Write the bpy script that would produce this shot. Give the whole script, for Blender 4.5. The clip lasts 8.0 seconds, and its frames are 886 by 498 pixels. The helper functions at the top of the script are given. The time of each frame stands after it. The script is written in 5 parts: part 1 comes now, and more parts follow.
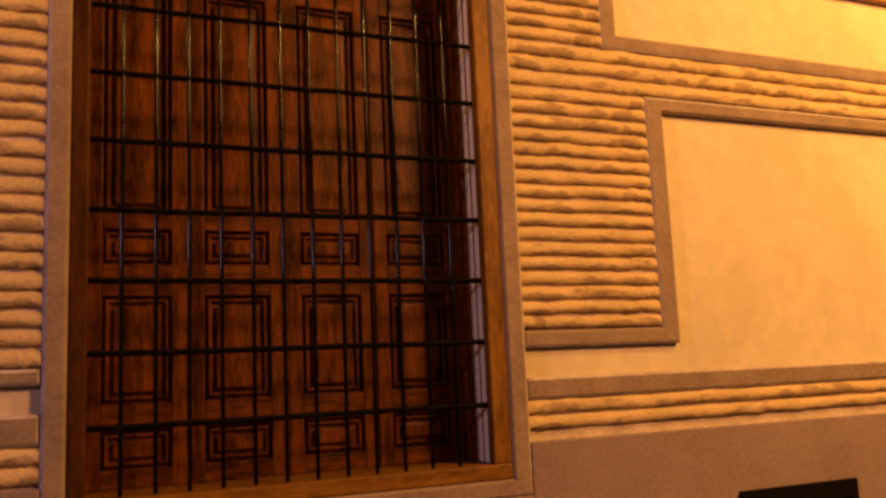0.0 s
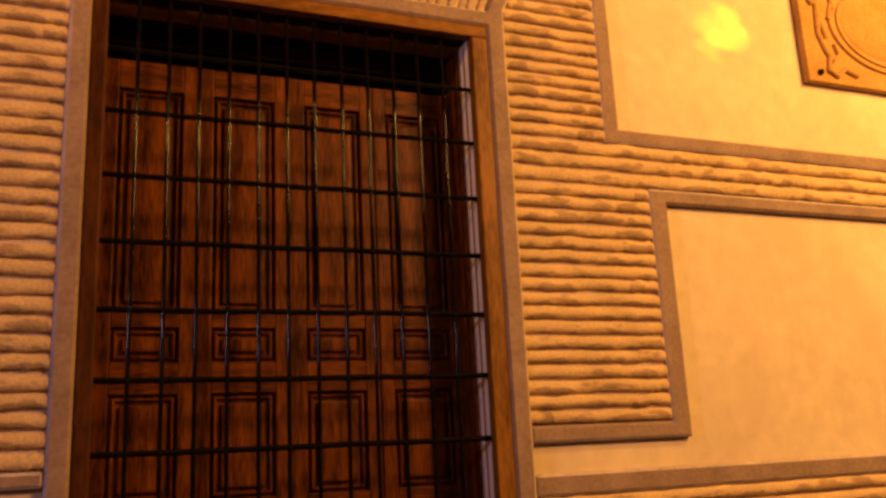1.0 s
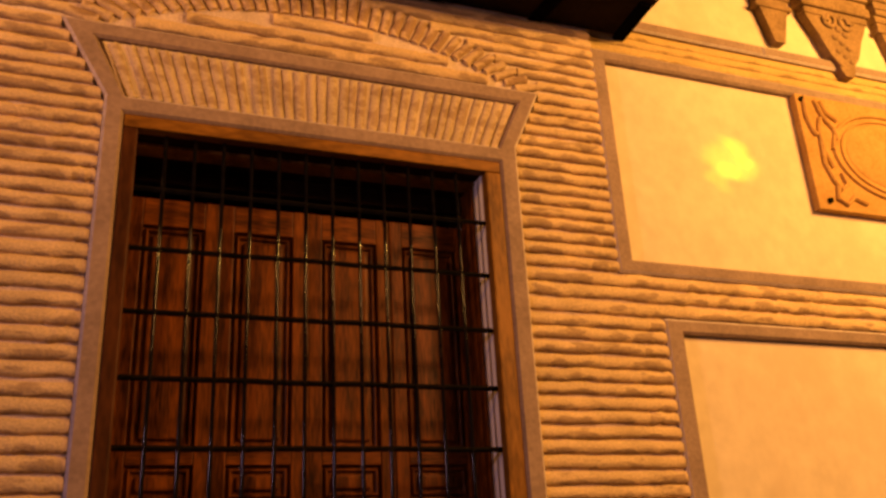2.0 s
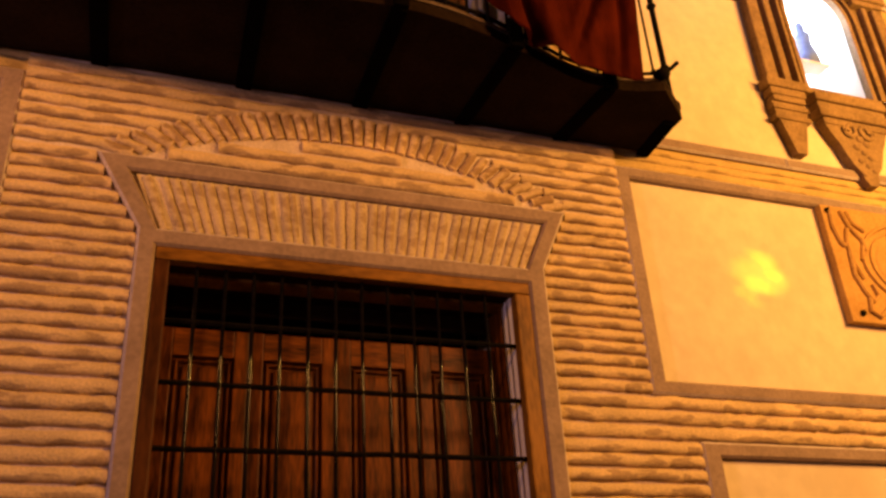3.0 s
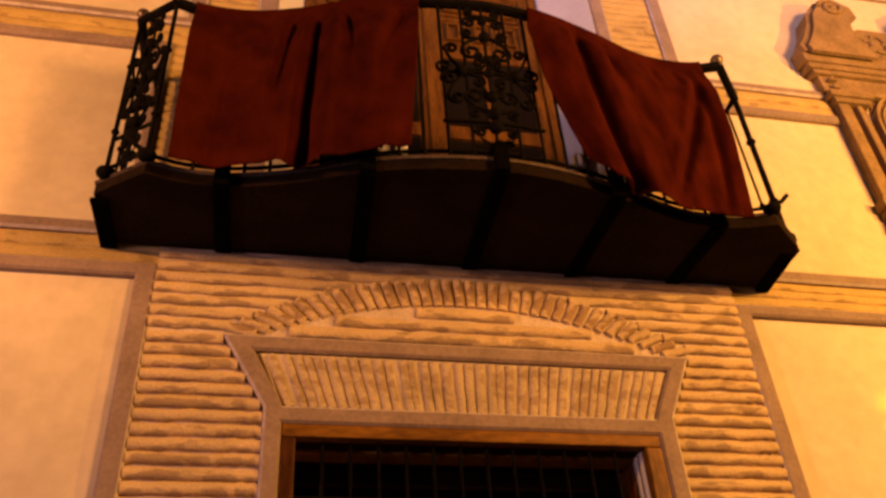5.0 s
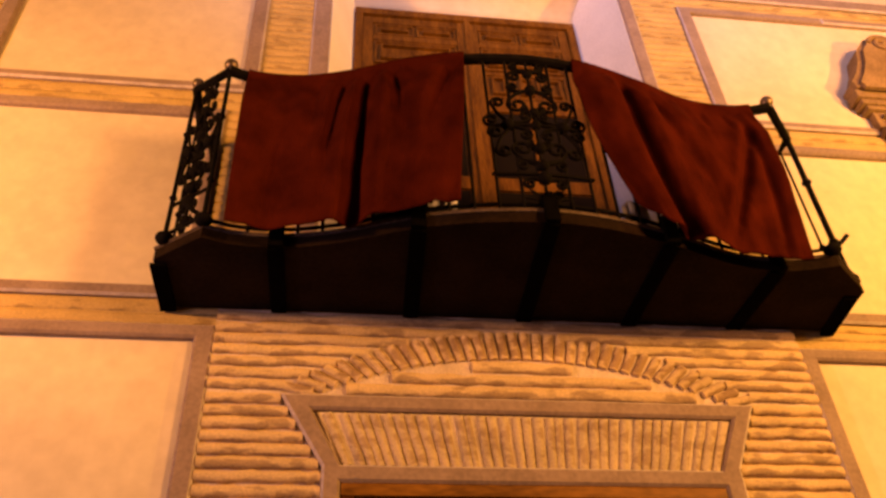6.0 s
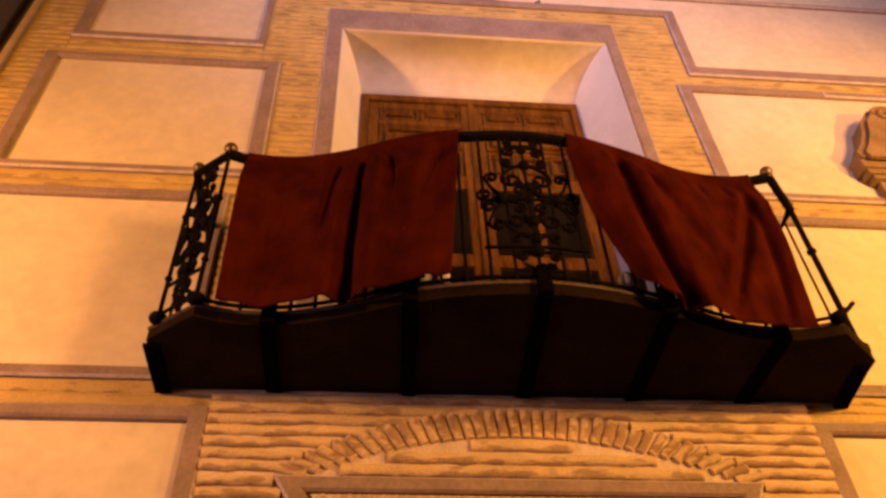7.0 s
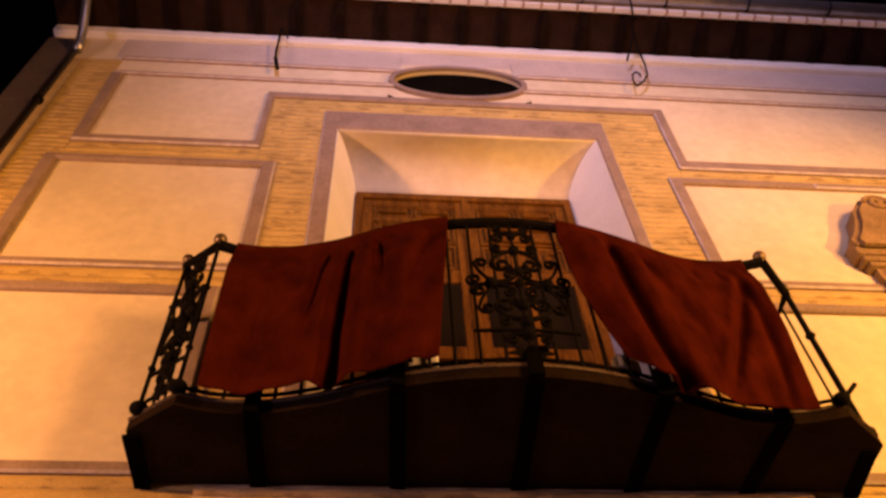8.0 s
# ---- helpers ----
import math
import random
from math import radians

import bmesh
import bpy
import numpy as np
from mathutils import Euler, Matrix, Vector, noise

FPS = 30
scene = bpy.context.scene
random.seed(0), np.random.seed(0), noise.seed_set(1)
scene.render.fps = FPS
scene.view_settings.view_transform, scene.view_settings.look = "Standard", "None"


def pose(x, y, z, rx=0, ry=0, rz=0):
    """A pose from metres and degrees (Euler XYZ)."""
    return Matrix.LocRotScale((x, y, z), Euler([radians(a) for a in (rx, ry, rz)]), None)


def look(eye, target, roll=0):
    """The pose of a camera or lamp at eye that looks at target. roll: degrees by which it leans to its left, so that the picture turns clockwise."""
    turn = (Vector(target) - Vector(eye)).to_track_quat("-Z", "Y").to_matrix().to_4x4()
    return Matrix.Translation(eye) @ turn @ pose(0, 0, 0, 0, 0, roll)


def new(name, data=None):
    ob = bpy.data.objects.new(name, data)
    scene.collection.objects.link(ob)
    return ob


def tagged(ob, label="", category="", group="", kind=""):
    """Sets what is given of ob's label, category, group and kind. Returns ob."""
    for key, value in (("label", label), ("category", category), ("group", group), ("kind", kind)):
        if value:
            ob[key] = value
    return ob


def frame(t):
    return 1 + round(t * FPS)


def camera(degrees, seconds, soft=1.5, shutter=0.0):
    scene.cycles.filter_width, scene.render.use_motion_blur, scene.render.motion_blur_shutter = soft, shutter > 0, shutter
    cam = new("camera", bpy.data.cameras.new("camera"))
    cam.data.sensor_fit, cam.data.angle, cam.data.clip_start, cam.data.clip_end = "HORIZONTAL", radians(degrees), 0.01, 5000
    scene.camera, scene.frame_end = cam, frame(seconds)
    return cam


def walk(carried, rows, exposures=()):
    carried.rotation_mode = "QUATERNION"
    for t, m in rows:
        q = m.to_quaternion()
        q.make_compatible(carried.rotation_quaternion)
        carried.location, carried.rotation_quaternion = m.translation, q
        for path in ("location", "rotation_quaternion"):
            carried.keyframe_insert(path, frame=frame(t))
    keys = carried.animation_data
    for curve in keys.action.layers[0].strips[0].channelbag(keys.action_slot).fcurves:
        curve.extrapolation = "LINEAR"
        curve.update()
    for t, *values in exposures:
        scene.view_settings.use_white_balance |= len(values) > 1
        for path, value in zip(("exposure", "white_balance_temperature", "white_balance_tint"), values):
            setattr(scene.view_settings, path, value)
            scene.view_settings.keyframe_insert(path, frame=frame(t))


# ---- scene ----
cam = camera(54.1, 8.0, soft=2.8)
PATH = [
    (0, (0.038, -0.001, 1.762), (0.822, 1.817, 2.046), -2.6),
    (0.5, (0.041, -0.014, 1.799), (0.813, 1.796, 2.158), -3.0),
    (1, (0.076, -0.045, 1.825), (0.818, 1.753, 2.288), -2.9),
    (1.5, (0.094, -0.067, 1.85), (0.809, 1.705, 2.443), -3.0),
    (1.7, (0.083, -0.064, 1.85), (0.79, 1.689, 2.503), -3.1),
    (2.8, (-0.011, -0.087, 2.026), (0.654, 1.586, 2.899), -3.3),
    (3, (-0.016, -0.09, 2.047), (0.63, 1.57, 2.957), -3.6),
    (3.5, (-0.013, -0.095, 2.059), (0.568, 1.533, 3.066), -3.9),
    (4, (-0.038, -0.098, 2.085), (0.485, 1.499, 3.169), -4.3),
    (4.5, (-0.065, -0.086, 2.091), (0.4, 1.478, 3.247), -4.7),
    (4.7, (-0.048, -0.094, 2.088), (0.38, 1.462, 3.27), -4.5),
    (5.8, (-0.066, -0.11, 2.103), (0.206, 1.396, 3.391), -3.8),
    (6, (-0.043, -0.113, 2.097), (0.204, 1.376, 3.408), -3.5),
    (6.5, (0.021, -0.089, 2.088), (0.234, 1.351, 3.46), -3.4),
    (7, (0.127, -0.064, 2.061), (0.297, 1.29, 3.523), -3.1),
    (7.2, (0.159, 0.003, 2.009), (0.315, 1.265, 3.552), -3.2),
    (7.5, (0.156, 0.064, 2.016), (0.317, 1.237, 3.628), -4.1),
    (8, (0.21, 0.067, 2.012), (0.36, 1.219, 3.639), -4.1),
]
walk(cam, [(t, look(eye, target, roll)) for t, eye, target, roll in PATH],
     [(0, 0.14), (1.5, 0.12), (3.0, -0.05), (3.5, -0.08), (4.5, -0.05), (6.0, 0.28), (6.5, 0.16), (7.0, 0.06), (7.5, 0.02), (8.0, 0.05)])

# ---- world and lamps ----
world = bpy.data.worlds.new("night_sky")
scene.world = world
world.use_nodes = True
wn = world.node_tree.nodes
wn["Background"].inputs["Color"].default_value = (0.5, 0.42, 0.9, 1)
wn["Background"].inputs["Strength"].default_value = 0.0006


def lamp(name, kind, place, target, colour, power, size):
    data = bpy.data.lights.new(name, kind)
    data.color, data.energy = colour, power
    if kind == "AREA":
        data.shape, data.size = "DISK", size
    else:
        data.shadow_soft_size = size
    ob = new(name, data)
    ob.matrix_world = look(place, target)
    return ob


SODIUM = (1.0, 0.405, 0.105)
hood = lamp("street_lamp_right", "SPOT", (5.0, -1.9, 5.4), (1.5, 3.3, 3.9), SODIUM, 1800, 0.70)
hood.data.spot_size, hood.data.spot_blend = radians(116), 0.45
hood = lamp("wall_lantern_right", "SPOT", (5.0, 0.9, 5.1), (3.8, 3.3, 4.9), (1.0, 0.50, 0.070), 450, 0.06)
hood.data.spot_size, hood.data.spot_blend = radians(140), 0.5
hood = lamp("wall_lantern_left", "SPOT", (-3.7, 1.1, 4.9), (-1.2, 3.3, 5.8), (1.0, 0.40, 0.070), 640, 0.12)
hood.data.spot_size, hood.data.spot_blend = radians(104), 1.0
lamp("street_lamp_white", "POINT", (-5.2, 0.5, 3.3), (0.5, 3.3, 6), (1.0, 0.58, 0.74), 280, 0.25)
flood = lamp("facade_floodlight", "SPOT", (-0.4, -4.5, 8.4), (2.0, 3.3, 9.9), (0.86, 0.64, 1.0), 1650, 0.8)
flood.data.spot_size, flood.data.spot_blend = radians(66), 1.0
# added unseen spots that together shape the yellow patch on the panel
for x, z, wide, power in ((3.19, 3.97, 6.0, 210), (3.24, 4.07, 2.8, 190), (3.27, 3.98, 2.2, 170), (3.17, 4.10, 1.8, 120), (3.15, 3.91, 2.8, 170), (3.06, 3.86, 2.4, 140), (3.10, 3.80, 1.7, 70), (3.22, 3.87, 1.5, 60), (3.02, 3.95, 1.6, 45)):
    glint = lamp("lantern_glint", "SPOT", (4.9, 2.0, 3.7), (x, 3.3, z), (1.0, 0.80, 0.01), power, 0.01)
    glint.data.spot_size, glint.data.spot_blend = radians(wide * 1.15), 0.85
lamp("niche_lamp", "POINT", (4.30, 3.58, 6.15), (4.0, 3.5, 6.0), (0.74, 0.85, 1.0), 34, 0.04)

# ---- materials ----
def material(name, rough=0.7, metal=0.0):
    m = bpy.data.materials.new(name)
    m.use_nodes = True
    b = m.node_tree.nodes["Principled BSDF"]
    b.inputs["Roughness"].default_value = rough
    b.inputs["Metallic"].default_value = metal
    return m, m.node_tree.nodes, m.node_tree.links, b


def varied(name, dark, light, scale=6.0, fine=60.0, bump=0.3, depth=0.01, rough=0.75, metal=0.0, stretch=(1, 1, 1), per_object=0.0, wear=0.5, stain=None, gloss=0.5):
    """Two scales of colour variation and a bump, in object-independent world space."""
    m, n, l, b = material(name, rough, metal)
    b.inputs["Specular IOR Level"].default_value = gloss
    geo = n.new("ShaderNodeNewGeometry")
    mp = n.new("ShaderNodeMapping")
    mp.inputs["Scale"].default_value = stretch
    l.new(geo.outputs["Position"], mp.inputs["Vector"])
    big, small = n.new("ShaderNodeTexNoise"), n.new("ShaderNodeTexNoise")
    big.inputs["Scale"].default_value, big.inputs["Detail"].default_value = scale, 4
    small.inputs["Scale"].default_value, small.inputs["Detail"].default_value = fine, 5
    l.new(mp.outputs[0], big.inputs["Vector"]), l.new(mp.outputs[0], small.inputs["Vector"])
    add = n.new("ShaderNodeMath")
    add.operation = "MULTIPLY_ADD"
    add.inputs[1].default_value = wear
    l.new(small.outputs["Fac"], add.inputs[0])
    sub = n.new("ShaderNodeMath")
    sub.operation = "MULTIPLY"
    sub.inputs[1].default_value = 1 - wear
    l.new(big.outputs["Fac"], sub.inputs[0]), l.new(sub.outputs[0], add.inputs[2])
    ramp = n.new("ShaderNodeValToRGB")
    ramp.color_ramp.elements[0].position, ramp.color_ramp.elements[1].position = 0.36, 0.64
    ramp.color_ramp.elements[0].color, ramp.color_ramp.elements[1].color = (*dark, 1), (*light, 1)
    l.new(add.outputs[0], ramp.inputs[0])
    colour = ramp.outputs[0]
    if per_object:
        info, hsv = n.new("ShaderNodeObjectInfo"), n.new("ShaderNodeHueSaturation")
        rng = n.new("ShaderNodeMapRange")
        rng.inputs["To Min"].default_value, rng.inputs["To Max"].default_value = 1 - per_object, 1 + per_object
        l.new(info.outputs["Random"], rng.inputs["Value"])
        l.new(rng.outputs[0], hsv.inputs["Value"]), l.new(colour, hsv.inputs["Color"])
        colour = hsv.outputs[0]
    if stain:
        spots, sr, mix = n.new("ShaderNodeTexNoise"), n.new("ShaderNodeValToRGB"), n.new("ShaderNodeMix")
        spots.inputs["Scale"].default_value, spots.inputs["Detail"].default_value = stain[1], 6
        sr.color_ramp.elements[0].position, sr.color_ramp.elements[1].position = stain[2], stain[2] + 0.26
        mix.data_type = "RGBA"
        mp2 = n.new("ShaderNodeMapping")
        mp2.inputs["Scale"].default_value = stain[3]
        l.new(geo.outputs["Position"], mp2.inputs["Vector"]), l.new(mp2.outputs[0], spots.inputs["Vector"])
        l.new(spots.outputs["Fac"], sr.inputs[0]), l.new(sr.outputs[0], mix.inputs["Factor"])
        l.new(colour, mix.inputs["A"])
        mix.inputs["B"].default_value = (*stain[0], 1)
        colour = mix.outputs["Result"]
    l.new(colour, b.inputs["Base Color"])
    bp = n.new("ShaderNodeBump")
    bp.inputs["Strength"].default_value, bp.inputs["Distance"].default_value = bump, depth
    l.new(add.outputs[0], bp.inputs["Height"]), l.new(bp.outputs[0], b.inputs["Normal"])
    return m


CREAM = varied("cream_plaster", (0.60, 0.51, 0.38), (0.72, 0.62, 0.47), 1.6, 14, 0.05, 0.01, 0.8, stain=((0.58, 0.47, 0.34), 2.2, 0.56, (1, 1, 0.6)), gloss=0.2)
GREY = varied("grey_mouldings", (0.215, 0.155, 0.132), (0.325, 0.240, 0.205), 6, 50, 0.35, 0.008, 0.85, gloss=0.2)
# paler grey that paints the lamp-lit edges of the mouldings
LIT_EDGE = varied("lit_moulding_edge", (0.36, 0.30, 0.30), (0.58, 0.50, 0.50), 12, 70, 0.4, 0.006, 0.9, gloss=0.1)
PLINTH = varied("grey_plinth_render", (0.225, 0.165, 0.172), (0.315, 0.236, 0.243), 2.5, 60, 0.25, 0.008, 0.85, gloss=0.2)
MORTAR = varied("lime_mortar", (0.48, 0.385, 0.31), (0.70, 0.58, 0.48), 9, 90, 0.7, 0.012, 0.95, gloss=0.1)


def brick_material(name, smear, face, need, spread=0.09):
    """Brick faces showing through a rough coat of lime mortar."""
    m, n, l, b = material(name, 0.92)
    b.inputs["Specular IOR Level"].default_value = 0.15
    geo, mp, where, info = n.new("ShaderNodeNewGeometry"), n.new("ShaderNodeMapping"), n.new("ShaderNodeTexCoord"), n.new("ShaderNodeObjectInfo")
    mp.inputs["Scale"].default_value = (0.45, 1.0, 1.3)
    l.new(geo.outputs["Position"], mp.inputs["Vector"])
    patch, grain, blot = n.new("ShaderNodeTexNoise"), n.new("ShaderNodeTexNoise"), n.new("ShaderNodeTexNoise")
    patch.inputs["Scale"].default_value, patch.inputs["Detail"].default_value = 17, 4
    grain.inputs["Scale"].default_value, grain.inputs["Detail"].default_value = 85, 4
    blot.inputs["Scale"].default_value, blot.inputs["Detail"].default_value = 4.5, 3
    l.new(mp.outputs[0], patch.inputs["Vector"]), l.new(geo.outputs["Position"], grain.inputs["Vector"]), l.new(geo.outputs["Position"], blot.inputs["Vector"])
    sep = n.new("ShaderNodeSeparateXYZ")
    l.new(where.outputs["Object"], sep.inputs[0])

    def maths(op, a, c, d=None):
        q = n.new("ShaderNodeMath")
        q.operation = op
        for k, v in enumerate((a, c, d)):
            if isinstance(v, (int, float)):
                q.inputs[k].default_value = v
            elif v is not None:
                l.new(v, q.inputs[k])
        return q.outputs[0]

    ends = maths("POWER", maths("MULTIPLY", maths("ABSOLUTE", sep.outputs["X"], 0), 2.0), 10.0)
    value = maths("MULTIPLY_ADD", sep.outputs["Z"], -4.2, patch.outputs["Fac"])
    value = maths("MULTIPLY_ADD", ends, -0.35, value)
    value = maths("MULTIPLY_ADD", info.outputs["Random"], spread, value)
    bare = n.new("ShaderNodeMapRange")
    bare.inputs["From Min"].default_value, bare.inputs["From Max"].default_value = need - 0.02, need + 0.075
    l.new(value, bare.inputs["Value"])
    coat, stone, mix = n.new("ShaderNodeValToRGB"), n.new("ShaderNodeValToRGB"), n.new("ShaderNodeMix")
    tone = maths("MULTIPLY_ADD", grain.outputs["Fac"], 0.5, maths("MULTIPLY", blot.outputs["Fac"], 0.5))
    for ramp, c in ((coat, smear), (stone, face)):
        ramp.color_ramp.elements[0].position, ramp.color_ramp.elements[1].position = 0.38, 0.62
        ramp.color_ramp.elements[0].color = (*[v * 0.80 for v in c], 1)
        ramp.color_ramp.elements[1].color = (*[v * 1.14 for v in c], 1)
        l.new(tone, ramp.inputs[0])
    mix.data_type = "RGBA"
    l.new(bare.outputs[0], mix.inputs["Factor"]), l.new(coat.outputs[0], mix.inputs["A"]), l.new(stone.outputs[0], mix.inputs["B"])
    l.new(mix.outputs["Result"], b.inputs["Base Color"])
    bp = n.new("ShaderNodeBump")
    bp.inputs["Strength"].default_value, bp.inputs["Distance"].default_value = 0.55, 0.009
    l.new(maths("MULTIPLY_ADD", bare.outputs[0], -0.35, maths("ADD", grain.outputs["Fac"], patch.outputs["Fac"])), bp.inputs["Height"])
    l.new(bp.outputs[0], b.inputs["Normal"])
    return m


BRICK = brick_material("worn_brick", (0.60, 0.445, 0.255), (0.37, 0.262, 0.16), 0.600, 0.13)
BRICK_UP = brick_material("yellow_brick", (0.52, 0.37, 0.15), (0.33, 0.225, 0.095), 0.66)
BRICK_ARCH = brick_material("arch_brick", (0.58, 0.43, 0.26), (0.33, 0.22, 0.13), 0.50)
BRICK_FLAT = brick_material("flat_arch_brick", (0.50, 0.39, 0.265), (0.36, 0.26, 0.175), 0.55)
YELLOW_MORTAR = varied("yellow_lime_mortar", (0.40, 0.29, 0.13), (0.56, 0.42, 0.20), 9, 90, 0.6, 0.010, 0.95, gloss=0.1)
WOOD = varied("varnished_pine", (0.018, 0.0050, 0.0010), (0.192, 0.057, 0.0072), 7, 40, 0.35, 0.004, 0.42, stretch=(3.0, 3.0, 0.35), stain=((0.009, 0.003, 0.001), 5, 0.60, (1, 1, 1)), gloss=0.12)
WOOD_H = varied("varnished_pine_across", (0.018, 0.0050, 0.0010), (0.192, 0.057, 0.0072), 7, 40, 0.35, 0.004, 0.42, stretch=(0.35, 3.0, 3.0), stain=((0.009, 0.003, 0.001), 5, 0.60, (1, 1, 1)), gloss=0.12)
# pine darkened in its colour for the shade under the window head
SHADED_PINE = varied("shaded_pine", (0.007, 0.0028, 0.001), (0.022, 0.009, 0.003), 7, 40, 0.3, 0.004, 0.7, stretch=(0.35, 3.0, 3.0), gloss=0.05)
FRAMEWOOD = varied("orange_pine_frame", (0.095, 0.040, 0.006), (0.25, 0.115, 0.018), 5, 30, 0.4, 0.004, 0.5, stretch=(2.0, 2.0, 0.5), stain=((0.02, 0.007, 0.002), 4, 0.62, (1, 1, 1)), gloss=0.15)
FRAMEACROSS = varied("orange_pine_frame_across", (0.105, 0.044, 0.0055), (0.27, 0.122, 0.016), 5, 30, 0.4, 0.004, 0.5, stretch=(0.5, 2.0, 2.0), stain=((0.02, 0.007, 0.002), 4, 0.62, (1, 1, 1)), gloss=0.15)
# darker copy of the frame pine; shade on the left side as colour
FRAMESHADED = varied("shaded_pine_frame", (0.030, 0.0095, 0.0022), (0.085, 0.029, 0.0065), 5, 30, 0.4, 0.004, 0.5, stretch=(2.0, 2.0, 0.5), stain=((0.012, 0.004, 0.0015), 4, 0.60, (1, 1, 1)), gloss=0.12)
DOORWOOD = varied("old_door_pine", (0.055, 0.0205, 0.0022), (0.190, 0.079, 0.0084), 6, 40, 0.4, 0.004, 0.6, stretch=(3.0, 3.0, 0.4), gloss=0.1)
IRON = varied("black_iron", (0.004, 0.0032, 0.003), (0.009, 0.0075, 0.007), 20, 120, 0.3, 0.002, 0.75, 0.0, gloss=0.03)
STRAP = varied("matt_black_iron", (0.0018, 0.0015, 0.0014), (0.004, 0.0034, 0.003), 20, 120, 0.3, 0.002, 1.0, gloss=0.0)
BAR = varied("worn_bar_iron", (0.003, 0.0025, 0.003), (0.007, 0.006, 0.007), 20, 120, 0.2, 0.002, 0.085, 0.0, gloss=0.13)
BALL = varied("dull_brass_ball", (0.10, 0.07, 0.05), (0.22, 0.16, 0.12), 20, 80, 0.2, 0.002, 0.4, 0.7)
CLOTH = varied("red_velvet", (0.025, 0.0029, 0.0012), (0.068, 0.0086, 0.0029), 6, 300, 0.4, 0.003, 0.95, gloss=0.02)
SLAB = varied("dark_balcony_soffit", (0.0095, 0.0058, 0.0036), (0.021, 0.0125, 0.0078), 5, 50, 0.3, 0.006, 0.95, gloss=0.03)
LIP = varied("worn_stone_edge", (0.05, 0.036, 0.028), (0.14, 0.10, 0.08), 9, 60, 0.5, 0.008, 0.85, gloss=0.1)
STONE = varied("sandstone_carving", (0.16, 0.10, 0.05), (0.31, 0.20, 0.105), 7, 60, 0.6, 0.008, 0.85, gloss=0.2)
PLAQUE = varied("ochre_stone", (0.36, 0.20, 0.06), (0.50, 0.30, 0.11), 7, 60, 0.5, 0.008, 0.85, gloss=0.2)
WHITE = varied("white_plaster", (0.70, 0.66, 0.64), (0.82, 0.78, 0.76), 3, 60, 0.12, 0.006, 0.8)
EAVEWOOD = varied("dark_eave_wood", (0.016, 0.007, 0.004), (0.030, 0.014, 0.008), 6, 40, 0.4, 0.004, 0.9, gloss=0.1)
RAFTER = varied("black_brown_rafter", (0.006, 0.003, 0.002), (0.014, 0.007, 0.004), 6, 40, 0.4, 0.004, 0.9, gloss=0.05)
CORNER = varied("dark_corner_render", (0.05, 0.038, 0.034), (0.10, 0.075, 0.066), 3, 40, 0.4, 0.008, 0.9)
ZINC = varied("zinc_sheet", (0.34, 0.34, 0.36), (0.52, 0.52, 0.55), 8, 60, 0.15, 0.002, 0.38, 0.9)
TILE = varied("clay_roof_tile", (0.32, 0.22, 0.17), (0.50, 0.38, 0.31), 8, 60, 0.5, 0.006, 0.9)
# near-black colour that stands in for unlit depth behind openings
DARK = varied("unlit_black", (0.003, 0.0025, 0.002), (0.006, 0.005, 0.004), 4, 40, 0.1, 0.004, 0.9, gloss=0.0)
PAVING = varied("street_paving", (0.028, 0.025, 0.022), (0.05, 0.045, 0.04), 4, 60, 0.5, 0.008, 0.8)
OPPOSITE = varied("opposite_render", (0.12, 0.095, 0.07), (0.19, 0.15, 0.11), 2, 50, 0.2, 0.008, 0.85)
PLASTIC = varied("white_plastic", (0.62, 0.62, 0.66), (0.72, 0.72, 0.76), 6, 60, 0.05, 0.002, 0.4)

GLASS, gn, gl, gb = material("pane_glass", 0.02)
clear, shine, both = gn.new("ShaderNodeBsdfTransparent"), gn.new("ShaderNodeBsdfGlossy"), gn.new("ShaderNodeMixShader")
shine.inputs["Roughness"].default_value = 0.03
both.inputs[0].default_value = 0.05
gl.new(clear.outputs[0], both.inputs[1]), gl.new(shine.outputs[0], both.inputs[2])
gl.new(both.outputs[0], gn["Material Output"].inputs["Surface"])
PANE, pn, pl, pb = material("dark_pane", 0.08)
pb.inputs["Base Color"].default_value = (0.012, 0.009, 0.007, 1)
pb.inputs["Specular IOR Level"].default_value = 0.12


# ---- mesh helpers ----
def mesh_object(name, bm, mat, smooth=False):
    bmesh.ops.recalc_face_normals(bm, faces=bm.faces)
    me = bpy.data.meshes.new(name)
    bm.to_mesh(me)
    bm.free()
    me.materials.append(mat)
    if smooth:
        for p in me.polygons:
            p.use_smooth = True
    return new(name, me)


def part(name, bm, mat, parent, label="", smooth=False):
    ob = mesh_object(name, bm, mat, smooth)
    ob.parent = parent
    if label:
        ob["label"] = label
    return ob


def box(bm, x0, x1, y0, y1, z0, z1, bevel=0.0):
    r = bmesh.ops.create_cube(bm, size=1.0, matrix=Matrix.LocRotScale(((x0 + x1) / 2, (y0 + y1) / 2, (z0 + z1) / 2), None, (abs(x1 - x0), abs(y1 - y0), abs(z1 - z0))))
    if bevel:
        vs = set(r["verts"])
        es = [e for e in bm.edges if e.verts[0] in vs and e.verts[1] in vs]
        bmesh.ops.bevel(bm, geom=es, offset=bevel, segments=2, profile=0.6, affect="EDGES", clamp_overlap=True)
    return bm


